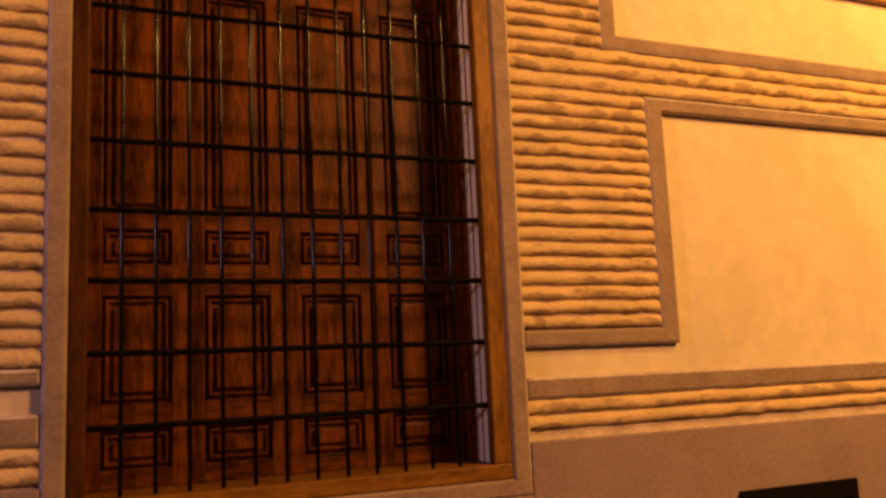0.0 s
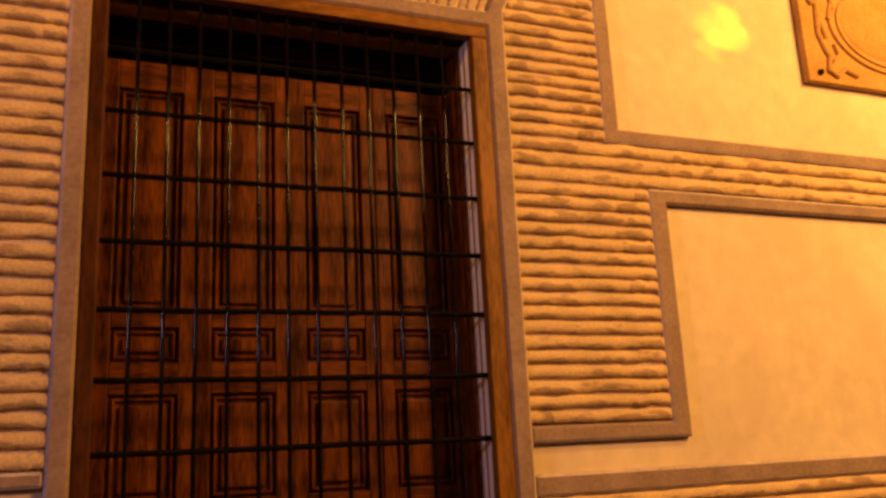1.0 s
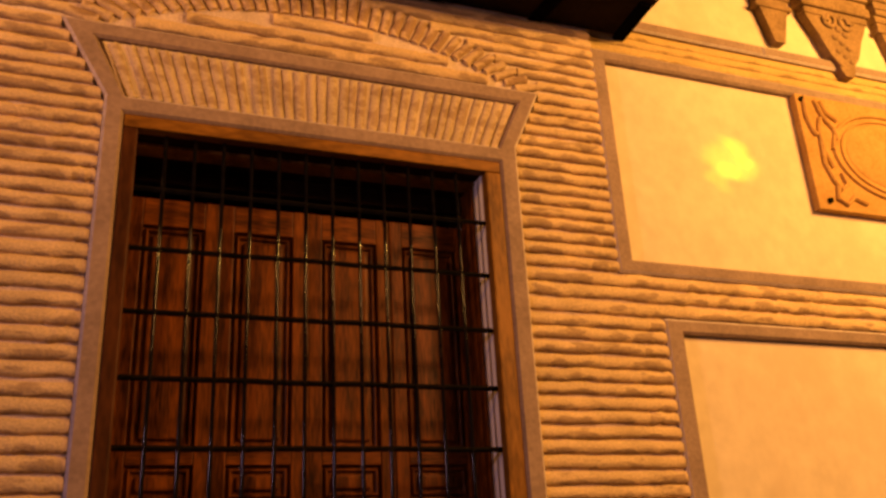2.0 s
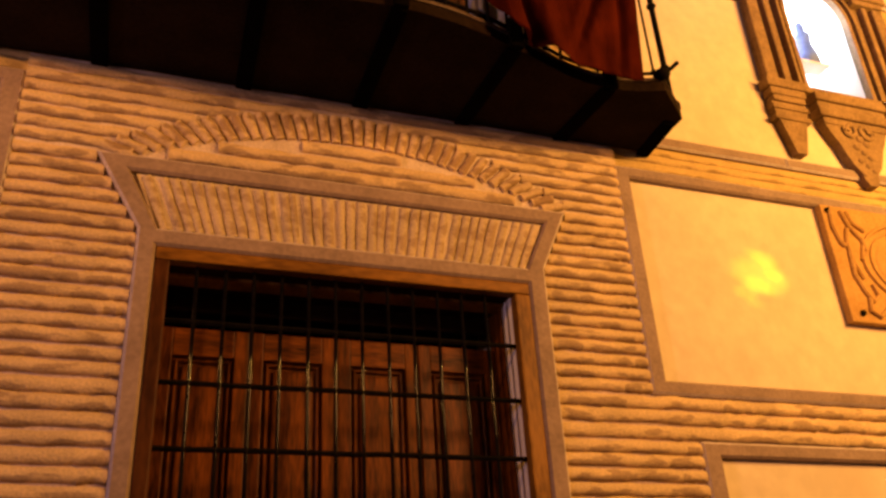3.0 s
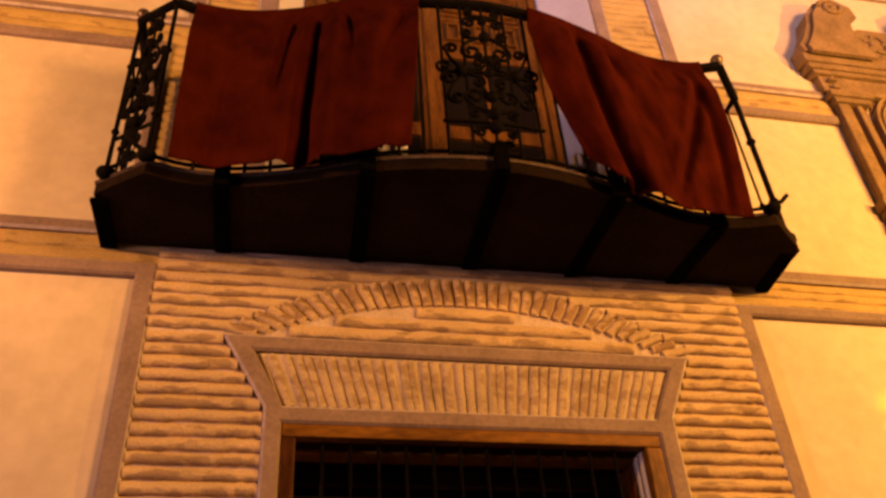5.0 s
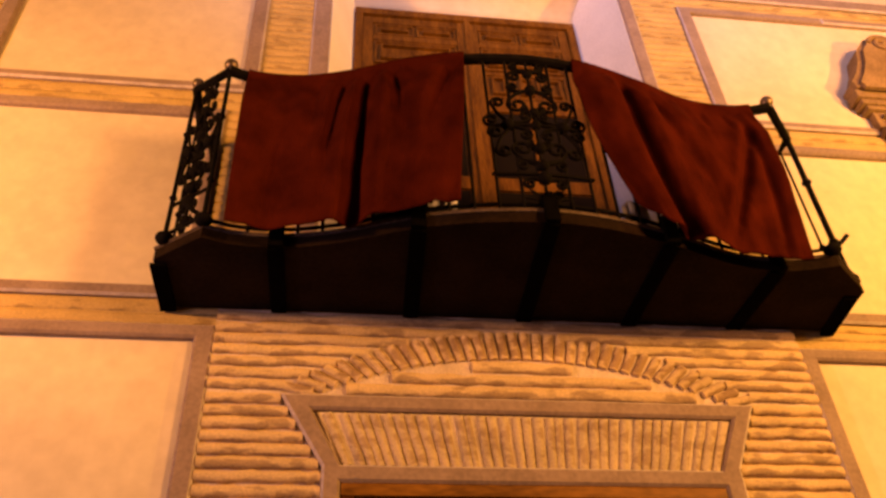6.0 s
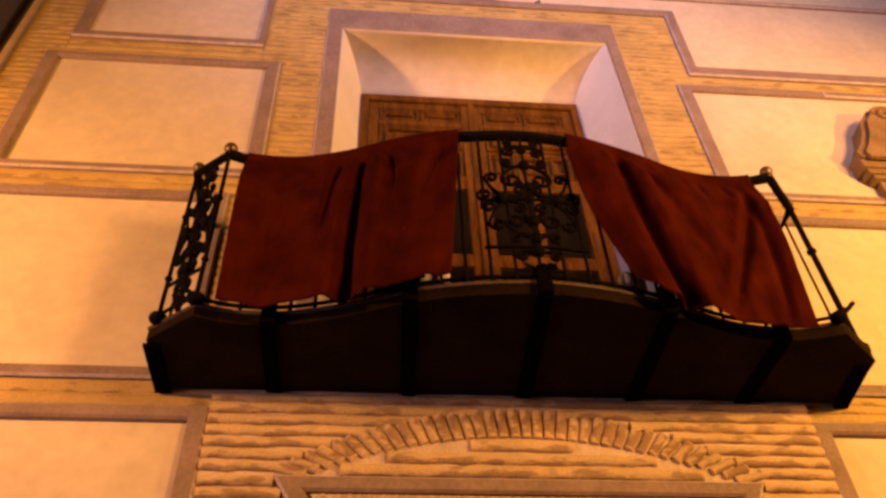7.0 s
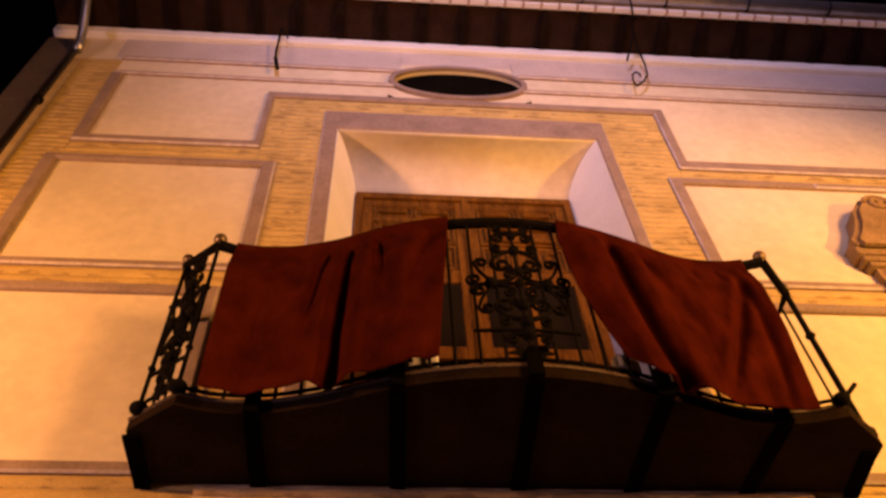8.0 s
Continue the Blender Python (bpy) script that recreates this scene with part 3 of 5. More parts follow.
for i in range(36):
    u = (i + 0.5 + rnd.uniform(-0.2, 0.2)) / 36
    xb, xt = 0.035 + 1.68 * u, -0.065 + 1.885 * u
    brick(pier, (xb + xt) / 2, 3.967, 0.252 / math.cos(math.atan2(xt - xb, 0.255)), -math.pi / 2 + math.atan2(xt - xb, 0.255), W - 0.001, FLATB, rnd.uniform(0.78, 1.0))

# upper floor brickwork
pier = bed("brick_pier_upper", [rect(-0.710, -0.25, 4.707, 6.108), rect(-0.553, -0.25, 6.108, 7.60), rect(-0.70, -0.25, 7.60, 8.682), rect(-0.25, 2.035, 8.46, 8.682)], "courses of yellowish brick beside the balcony door", 0.011, YELLOW_MORTAR)
courses(pier, 4.71, 7.60, lambda z: [(-0.704 if z < 6.10 else -0.548, -0.260)], 0.42, W + 0.012, UPPER)
courses(pier, 7.60, 8.46, lambda z: [(-0.694, -0.260)], 0.42, W + 0.012, UPPER)
courses(pier, 8.47, 8.678, lambda z: [(-0.686, 2.53)], 0.7, W + 0.012, UPPER)
pier = bed("brick_pier_upper", [rect(2.035, 2.384, 4.70, 7.60), rect(2.035, 2.53, 7.60, 8.682)], "courses of yellowish brick beside the balcony door", 0.011, YELLOW_MORTAR)
courses(pier, 4.70, 7.60, lambda z: [(2.043, 2.380)], 0.42, W + 0.012, UPPER)
courses(pier, 7.60, 8.46, lambda z: [(2.043, 2.512)], 0.42, W + 0.012, UPPER)
pier = bed("brick_band_upper", [rect(2.318, RIGHT, 4.533, 4.707), rect(2.384, 3.52, 6.108, 6.277), rect(4.75, RIGHT, 6.108, 6.277), rect(2.53, RIGHT, 7.598, 7.752)], "long brick courses between the panel mouldings", 0.011, YELLOW_MORTAR)
courses(pier, 4.54, 4.705, lambda z: [(2.32, SEEN)], 0.7, W + 0.012, UPPER)
courses(pier, 6.113, 6.272, lambda z: [(2.388, 3.515), (4.755, SEEN)], 0.7, W + 0.012, UPPER)
courses(pier, 7.603, 7.748, lambda z: [(2.52, SEEN)], 0.7, W + 0.012, UPPER)
pier = bed("brick_band_upper", [rect(LEFT, -0.581, 4.548, 4.707), rect(-2.19, -0.553, 6.108, 6.277), rect(-2.085, -0.70, 7.598, 7.817)], "long brick courses between the panel mouldings", 0.011, YELLOW_MORTAR)
courses(pier, 4.553, 4.704, lambda z: [(-2.3, -0.582)], 0.7, W + 0.012, UPPER)
courses(pier, 6.113, 6.272, lambda z: [(-2.185, -0.555)], 0.7, W + 0.012, UPPER)
courses(pier, 7.603, 7.812, lambda z: [(-2.08, -0.703)], 0.7, W + 0.012, UPPER)
pier = bed("brick_quoin", [rect(-2.535, -2.19, 4.45, 7.60), rect(-2.535, -2.085, 7.60, 9.30)], "narrow strip of yellowish brick near the house corner", 0.011, YELLOW_MORTAR)
courses(pier, 4.72, 7.60, lambda z: [(-2.42, -2.193)], 0.7, W + 0.012, UPPER)
courses(pier, 7.60, 9.30, lambda z: [(-2.42, -2.09)], 0.7, W + 0.012, UPPER)

# ---- barred window ----
frame_ = structure(empty("window_1", (0.873, W, 1.32)), "window in a varnished pine frame behind iron bars", "window")


def wpart(name, b, mat, parent, label="", smooth=False):
    ob = part(name, b, mat, parent, label, smooth)
    ob.matrix_parent_inverse = parent.matrix_basis.inverted()
    return ob


FY0, FY1 = W - 0.022, W + 0.035
# left side takes the darkened pine, the right side the plain one
wpart("frame_side", box(bmesh.new(), 0.026, 0.086, FY0, FY1, 1.385, 3.70, 0.008), FRAMESHADED, frame_, "pine side, coloured darker and redder for shade")
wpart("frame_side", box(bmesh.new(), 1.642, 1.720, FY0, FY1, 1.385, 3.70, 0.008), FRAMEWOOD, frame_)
wpart("frame_head", box(bmesh.new(), 0.026, 1.720, FY0, FY1, 3.701, 3.758, 0.008), FRAMEACROSS, frame_)
wpart("window_sill", box(bmesh.new(), 0.026, 1.720, FY0 - 0.004, W + 0.30, 1.322, 1.384, 0.008), FRAMEACROSS, frame_)
wpart("reveal", box(bmesh.new(), 1.646, 1.722, FY1 + 0.001, W + 0.150, 1.386, 3.757, 0.003), WHITE, frame_, "white plastered side of the window recess")
wpart("reveal", box(bmesh.new(), 0.024, 0.078, FY1 + 0.001, W + 0.150, 1.386, 3.757, 0.003), WHITE, frame_, "white plastered side of the window recess")
wpart("jamb", box(bmesh.new(), 1.640, 1.722, W + 0.151, W + 0.30, 1.386, 3.757, 0.003), WOOD, frame_)
wpart("jamb", box(bmesh.new(), 0.024, 0.084, W + 0.151, W + 0.30, 1.386, 3.757, 0.003), WOOD, frame_)
# lintel and back board carry the recess shade in their colour
wpart("lintel", box(bmesh.new(), 0.079, 1.645, FY1 + 0.001, W + 0.65, 3.709, 3.757, 0.003), SHADED_PINE, frame_)
wpart("lintel_board", box(bmesh.new(), 0.086, 1.638, W + 0.115, W + 0.215, 3.692, 3.708, 0.003), FRAMEWOOD, frame_)
wpart("back_board", box(bmesh.new(), 0.080, 1.644, W + 0.30, W + 0.33, 3.615, 3.70, 0.004), SHADED_PINE, frame_)

grille = tagged(empty("window_grille", (0.87, W + 0.03, 1.38)), "black wrought-iron window grille of square bars", "grille")
GY = W + 0.028
bm = bmesh.new()
bmesh.ops.create_icosphere(bm, subdivisions=1, radius=0.0150)
COLLAR = bpy.data.meshes.new("collar")
bm.to_mesh(COLLAR)
bm.free()
COLLAR.materials.append(IRON)
for i in range(12):
    x = 0.201 + 0.1187 * i
    bm = bmesh.new()
    pts = [(x + 0.002 * noise.noise((x * 9, z, 3)), GY, z) for z in (1.375, 1.8, 2.3, 2.8, 3.3, 3.715)]
    wpart("vertical_bar", tube(pts, 0.0085, bm, 8), BAR, grille, "", True)
for i in range(8):
    z = 3.452 - 0.261 * i
    bm = bmesh.new()
    pts = [(0.078 + 0.1578 * k, GY, z + 0.004 * noise.noise((k * 0.9, i * 3.1, 0))) for k in range(11)]
    tube(pts, 0.0115, bm, 4)
    rod = wpart("horizontal_bar", bm, IRON, grille)
    for k in range(12):
        c = new("collar", COLLAR)
        c.parent, c.location = rod, (0.201 + 0.1187 * k, GY, z)


def loop_bead(x0, x1, z0, z1, w, y0, y1):
    """A closed rectangular bead with a rounded front."""
    bm = bmesh.new()
    rings = []
    for x, z, sx, sz in ((x0, z0, 1, 1), (x1, z0, -1, 1), (x1, z1, -1, -1), (x0, z1, 1, -1)):
        rings.append([bm.verts.new((x + sx * w * f, y, z + sz * w * f)) for f, y in ((0, y1), (0.1, y0 + 0.004), (0.4, y0), (0.6, y0), (0.9, y0 + 0.004), (1, y1))])
    for a, b in zip(rings, rings[1:] + rings[:1]):
        for k in range(6):
            bm.faces.new((a[k], a[(k + 1) % 6], b[(k + 1) % 6], b[k]))
    return bm


def shutter(x0, x1):
    """One panelled shutter leaf."""
    y = W + 0.285
    s = tagged(empty("shutter", ((x0 + x1) / 2, y, 1.386)), "closed varnished pine shutter with raised panels", "shutter", "shutters of the barred window")
    st = 0.062
    wpart("stile", box(bmesh.new(), x0 + 0.002, x0 + st, y - 0.02, y + 0.02, 1.386, 3.52, 0.005), WOOD, s)
    wpart("stile", box(bmesh.new(), x1 - st, x1 - 0.002, y - 0.02, y + 0.02, 1.386, 3.52, 0.005), WOOD, s)
    rows = [(1.455, 1.60), (1.70, 2.115), (2.24, 2.38), (2.44, 3.395)]
    edges = [1.386] + [v for r in rows for v in r] + [3.52]
    for a, b in zip(edges[::2], edges[1::2]):
        wpart("rail", box(bmesh.new(), x0 + st + 0.001, x1 - st - 0.001, y - 0.018, y + 0.018, a, b, 0.004), WOOD_H, s)
    for a, b in rows:
        field = wpart("panel", box(bmesh.new(), x0 + st, x1 - st, y + 0.006, y + 0.016, a, b), WOOD, s)
        wpart("bead", loop_bead(x0 + st + 0.012, x1 - st - 0.012, a + 0.012, b - 0.012, 0.015, y - 0.010, y + 0.007), WOOD, field)
        wpart("raised_field", box(bmesh.new(), x0 + st + 0.045, x1 - st - 0.045, y - 0.012, y + 0.007, a + 0.042, b - 0.042, 0.012), WOOD, field)


for a, b in ((0.078, 0.462), (0.464, 0.852), (0.860, 1.244), (1.246, 1.646)):
    shutter(a, b)
structure(mesh_object("shutter_stop", box(bmesh.new(), 0.852, 0.861, W + 0.26, W + 0.30, 1.386, 3.52, 0.003), WOOD), "thin wooden stop between the shutters", "trim")

# ---- balcony ----
FRONT = [(-0.62, 2.765), (-0.48, 2.806), (-0.25, 2.808), (0.0, 2.751), (0.25, 2.660), (0.47, 2.602), (0.70, 2.570), (0.95, 2.562), (1.22, 2.596), (1.52, 2.680), (1.84, 2.788), (2.12, 2.807), (2.33, 2.755)]


def front_y(x):
    p = FRONT
    k = max(0, min(len(p) - 2, sum(1 for q in p if q[0] <= x) - 1))
    p0, p1, p2, p3 = p[max(k - 1, 0)], p[k], p[k + 1], p[min(k + 2, len(p) - 1)]
    t = (x - p1[0]) / (p2[0] - p1[0])
    m1, m2 = (p2[1] - p0[1]) / (p2[0] - p0[0]), (p3[1] - p1[1]) / (p3[0] - p1[0])
    d = p2[0] - p1[0]
    return (2 * t ** 3 - 3 * t ** 2 + 1) * p1[1] + (t ** 3 - 2 * t ** 2 + t) * d * m1 + (-2 * t ** 3 + 3 * t ** 2) * p2[1] + (t ** 3 - t ** 2) * d * m2


def outline(inset=0.0):
    xs_ = [-0.62 + 2.95 * k / 56 for k in range(57)]
    return [(-0.840 + inset, W - 0.02), (-0.846 + inset, 2.934 + inset * 0.4)] + [(x, front_y(x) + inset) for x in xs_] + [(2.557 - inset, 2.945 + inset * 0.4), (2.553 - inset, W - 0.02)]


balcony = tagged(empty("balcony", (0.87, W, 4.62)), "dark serpentine balcony slab with a worn stone edge on iron straps", "balcony")
wpart("slab", plan_slab(outline(0.007), 4.641, 4.698), SLAB, balcony, "dark brown underside")
bm = plan_slab(outline(0.0), 4.699, 4.718)
es = [e for e in bm.edges if abs(e.verts[0].co.z - e.verts[1].co.z) < 1e-6 and min(v.co.y for v in e.verts) < 3.2]
bmesh.ops.bevel(bm, geom=es, offset=0.007, segments=2, affect="EDGES", clamp_overlap=True)
wpart("edge", bm, LIP, balcony, "worn pale stone edge")
for xw, xf in ((-0.81, -0.82), (-0.295, -0.302), (0.339, 0.312), (0.901, 0.890), (1.438, 1.470), (1.994, 2.04), (2.515, 2.495)):
    yf = front_y(xf) if -0.62 <= xf <= 2.33 else (2.95 if xf < 0 else 2.98)
    bm = bmesh.new()
    pts = [(xw, W - 0.002, 4.585), (xw * 0.5 + xf * 0.5, (W + yf) / 2, 4.592), (xf, yf + 0.01, 4.604)]
    for a, b in zip(pts, pts[1:]):
        w = 0.036
        plan_slab([(a[0] - w, a[1]), (a[0] + w, a[1]), (b[0] + w, b[1]), (b[0] - w, b[1])], 4.624, 4.6405, bm)
    if -0.62 <= xf <= 2.33:
        box(bm, xf - 0.034, xf + 0.034, yf - 0.030, yf - 0.004, 4.624, 4.765, 0.006)
        ball(bm, (xf, yf - 0.006, 4.778), 0.034, 0.8)
        tube([(xf, yf - 0.015, 4.775), (xf + 0.035, yf - 0.026, 4.790), (xf + 0.055, yf - 0.028, 4.784), (xf + 0.058, yf - 0.026, 4.770)], 0.011, bm)
    wpart("strap", bm, STRAP, balcony, "black iron strap")

railing = tagged(empty("balcony_railing", (0.87, 2.8, 4.71)), "black wrought-iron balcony railing with scrolls and ball finials", "railing")
RZ = 5.778
CL, PL, CR, PR = (-0.620, 2.758), (-0.800, 2.895), (2.318, 2.748), (2.520, 2.965)


xs_ = [CL[0] + (CR[0] - CL[0]) * k / 56 for k in range(57)]
wpart("top_rail", tube([(x, front_y(x) - 0.008, RZ) for x in xs_], 0.025, None, 8, 1.25), IRON, railing)
wpart("bottom_rail", tube([(x, front_y(x) + 0.012, 4.752) for x in xs_], 0.010, None, 6), IRON, railing)
for c, p in ((CL, PL), (CR, PR)):
    wpart("side_rail", tube([(*c, RZ), (*p, RZ - 0.002), (p[0], W - 0.005, RZ - 0.004)], 0.021, None, 8, 1.2), IRON, railing)
    wpart("side_rail", tube([(*c, 4.752), (*p, 4.752), (p[0], W - 0.005, 4.752)], 0.010, None, 6), IRON, railing)
    for q, r in ((c, 0.011), (p, 0.016 if c is CR else 0.011)):
        bm = tube([(*q, 4.719), (*q, RZ)], r, None, 8)
        ball(bm, (*q, 4.73), 0.042, 0.7)
        for z in (4.98, 5.42):
            ball(bm, (*q, z), r * 1.7, 0.7)
        if q is not CR:
            wpart("post", bm, IRON, railing)
        else:
            wpart("foot", ball(bmesh.new(), (*q, 4.73), 0.042, 0.7), IRON, railing)
        b2 = ball(bmesh.new(), (q[0], q[1], RZ + 0.048), 0.036 if q is c else 0.032)
        tube([(*q, RZ + 0.005), (*q, RZ + 0.03)], 0.014, b2, 8)
        wpart("finial", b2, BALL, railing, "dull metal ball", True)
    for y in (3.06, 3.19):
        bm = tube([(p[0], y, 4.719), (p[0], y, RZ)], 0.0075, None, 6)
        ball(bm, (p[0], y, 5.03), 0.017)
        wpart("baluster", bm, IRON, railing)
    out = 1 if c is CR else -1
    wpart("foot_leaf", tube([(c[0], c[1], 4.74), (c[0] + out * 0.05, c[1] - 0.02, 4.765), (c[0] + out * 0.085, c[1] - 0.03, 4.80)], 0.012, None, 5), IRON, railing)
mid = 0.888
for k in range(-12, 13):
    x = mid + 0.110 * k
    if CL[0] + 0.03 < x < CR[0] - 0.03:
        wpart("baluster", tube([(x, front_y(x) + 0.004, 4.719), (x, front_y(x), 5.2), (x, front_y(x) - 0.006, RZ)], 0.0085, None, 6), IRON, railing)


def on_front(u, v):
    x = mid + u
    return (x, front_y(x) - 0.006, v)


def curl(hub, centre, r, to, turns=1.35):
    """A flat bar that leaves a hub and winds up round a centre."""
    hx, hz = hub
    cx_, cz_ = centre
    away = math.atan2(cz_ - hz, cx_ - hx)
    way = 1 if (cx_ > hx) == (cz_ > hz) else -1
    pts = []
    start = away - way * math.pi * 0.62
    sx, sz = cx_ + r * math.cos(start), cz_ + r * math.sin(start)
    for i in range(5):
        f = i / 5
        sag = 0.25 * r * math.sin(math.pi * f)
        pts.append((hx + (sx - hx) * f + sag * math.sin(away) * way, hz + (sz - hz) * f - sag * math.cos(away) * way))
    steps = int(15 * turns)
    for i in range(steps + 1):
        f = i / steps
        q = start + way * 2 * math.pi * turns * f
        rr = r * (1 - 0.78 * f)
        pts.append((cx_ + rr * math.cos(q), cz_ + rr * math.sin(q)))
    return tube([to(*p) for p in pts], 0.0085, None, 5, 1.3)


def scroll_tree(to, width):
    """Pairs of scrolls up a middle bar, two side rosettes and a leaf at the foot."""
    curls = [((0, 5.69), (0.066, 5.722), 0.026), ((0, 5.66), (0.068, 5.640), 0.036), ((0, 5.53), (0.088, 5.552), 0.032), ((0, 5.53), (0.074, 5.415), 0.056),
             ((0.135, 5.28), (0.045, 5.330), 0.034), ((0.135, 5.25), (0.055, 5.195), 0.034), ((0, 5.36), (0.040, 5.385), 0.022),
             ((0.135, 5.29), (0.172, 5.430), 0.036), ((0.135, 5.28), (0.215, 5.300), 0.042), ((0.135, 5.25), (0.200, 5.215), 0.040), ((0.135, 5.23), (0.168, 5.085), 0.040),
             ((0, 4.985), (0.080, 5.095), 0.054), ((0, 5.10), (0.040, 5.130), 0.024), ((0, 4.985), (0.088, 4.985), 0.032), ((0, 4.87), (0.072, 4.865), 0.030)]
    for s in (-1, 1):
        for hub, c, r in curls:
            wpart("scroll", curl((s * hub[0] * width, hub[1]), (s * c[0] * width, c[1]), r * width, to), IRON, railing)
        for base in (4.778,):
            leaf = slab_of([(0.0, 0.0), (s * 0.080 * width, 0.050), (s * 0.062 * width, 0.018), (s * 0.105 * width, -0.005), (s * 0.052 * width, -0.018), (s * 0.075 * width, -0.050), (0.0, -0.03)], -0.004, 0.004)
            for v in leaf.verts:
                p = to(v.co.x, base + v.co.z)
                v.co = Vector((p[0], p[1] + v.co.y, p[2]))
            wpart("leaf", leaf, IRON, railing)
    for z, w in ((5.265, 0.14), (4.927, 0.24)):
        wpart("cross_bar", tube([to(-w * width, z), to(-w * width / 2, z), to(0, z), to(w * width / 2, z), to(w * width, z)], 0.0095, None, 5), IRON, railing)
    for u, z, r in ((0, 5.66, 0.026), (0, 5.53, 0.030), (0, 5.36, 0.026), (0, 5.265, 0.026), (0, 5.10, 0.030), (0, 4.985, 0.032), (0, 4.90, 0.034), (0, 4.778, 0.028), (-0.135, 5.265, 0.032), (0.135, 5.265, 0.032)):
        wpart("collar", ball(bmesh.new(), to(u * width, z), r), IRON, railing)


scroll_tree(on_front, 1.0)
lx, ly = (CL[0] + PL[0]) / 2, (CL[1] + PL[1]) / 2
ldx, ldy = (PL[0] - CL[0]) / 0.46, (PL[1] - CL[1]) / 0.46
wpart("baluster", tube([(lx, ly, 4.719), (lx, ly, RZ)], 0.008, None, 6), IRON, railing)
scroll_tree(lambda u, v: (lx + u * ldx, ly + u * ldy, v), 0.95)


# ---- banners ----
def bend(a, b, c, v):
    """A smooth line through a at the top, b half way down and c at the foot."""
    return a * (1 - v) * (1 - 2 * v) + b * 4 * v * (1 - v) + c * v * (2 * v - 1)


def banner(name, label, top, foot, hem, folds, billow, sway):
    """A hanging cloth: top and foot give its ends along the rail; a fold is (line, depth from top to foot, width from top to foot, upper and lower end)."""
    bm = bmesh.new()
    nu, nv = 120, 60
    grid = []
    for j in range(nv + 1):
        v = j / nv
        row = []
        for i in range(nu + 1):
            u = i / nu
            x = (top[0] + (top[1] - top[0]) * u) * (1 - v) + (foot[0] + (foot[1] - foot[0]) * u) * v
            x += sway * math.sin(math.pi * v) * (1 - u) ** 3
            rail = front_y(max(-0.61, min(2.32, x)))
            push = 0.0
            for line, d0, d1, w0, w1, v0, v1 in folds:
                fade = min(1.0, max(0.0, (v - v0) / 0.12)) * min(1.0, max(0.0, (v1 - v) / 0.22))
                q = (u - bend(*line, v)) / (1.30 * (w0 + (w1 - w0) * v))
                push += 0.80 * fade * (d0 + (d1 - d0) * v) * math.exp(-q * q)
            y = rail - 0.016 - 0.085 * min(1.0, v * 3.5) - 0.02 * math.sin(math.pi * v) * billow + push * min(1.0, v * 6)
            y += 0.016 * noise.noise((u * 9 + v * 1.5, v * 1.6, top[0] * 3)) * min(1.0, v * 5) + 0.003 * noise.noise((u * 30, v * 12, 1))
            y += 0.008 * math.sin(u * 66 + 5 * noise.noise((u * 6, 2, 2))) * math.exp(-v * 6) * min(1.0, v * 20)
            y += 0.005 * math.sin(u * 31 + 9 * v + 4 * noise.noise((u * 3, v * 2, top[0]))) * v
            z = RZ + 0.038 - (RZ + 0.038 - hem(u)) * v + 0.004 * noise.noise((u * 14, v * 3, 8)) * v
            if v == 0:
                y = rail + 0.012
            elif v < 0.12:
                y = min(y, rail - 0.046)
            row.append(bm.verts.new((x, min(y, rail - 0.024) if v > 0.03 else y, z + 0.35 * push * max(0.0, v - 0.8) / 0.2)))
        grid.append(row)
    for a, b in zip(grid, grid[1:]):
        for i in range(nu):
            bm.faces.new((a[i], a[i + 1], b[i + 1], b[i]))
    ob = mesh_object(name, bm, CLOTH, True)
    mod = ob.modifiers.new("thickness", "SOLIDIFY")
    mod.thickness = 0.004
    return tagged(ob, label, "banner", "banners on the balcony")


banner("banner", "dark red cloth banner with a deep fold hung over the railing", (-0.526, 0.570), (-0.522, 0.478),
       lambda u: 4.668 + 0.03 * max(0.0, u - 0.6) + 0.003 * math.sin(u * 23),
       [((0.355, 0.325, 0.30), 0.040, 0.03, 0.026, 0.040, 0.02, 0.62), ((0.410, 0.375, 0.36), -0.035, -0.03, 0.030, 0.05, 0.0, 1.3),
        ((0.470, 0.420, 0.37), 0.045, 0.035, 0.026, 0.036, 0.02, 0.80), ((0.520, 0.475, 0.46), -0.040, -0.045, 0.025, 0.04, 0.0, 1.3),
        ((0.568, 0.555, 0.545), 0.050, 0.085, 0.026, 0.050, 0.0, 1.3), ((0.625, 0.630, 0.62), -0.035, -0.045, 0.030, 0.035, 0.0, 1.3),
        ((0.66, 0.74, 0.86), 0.045, 0.02, 0.022, 0.04, 0.05, 0.75), ((0.97, 0.86, 0.74), 0.055, 0.02, 0.022, 0.05, 0.0, 0.65), ((0.90, 0.78, 0.70), -0.022, -0.01, 0.03, 0.06, 0.0, 0.8),
        ((0.13, 0.16, 0.18), 0.022, 0.015, 0.05, 0.08, 0.1, 1.3), ((0.03, 0.05, 0.06), -0.02, -0.02, 0.05, 0.06, 0.0, 1.3)], 1.0, 0.0)
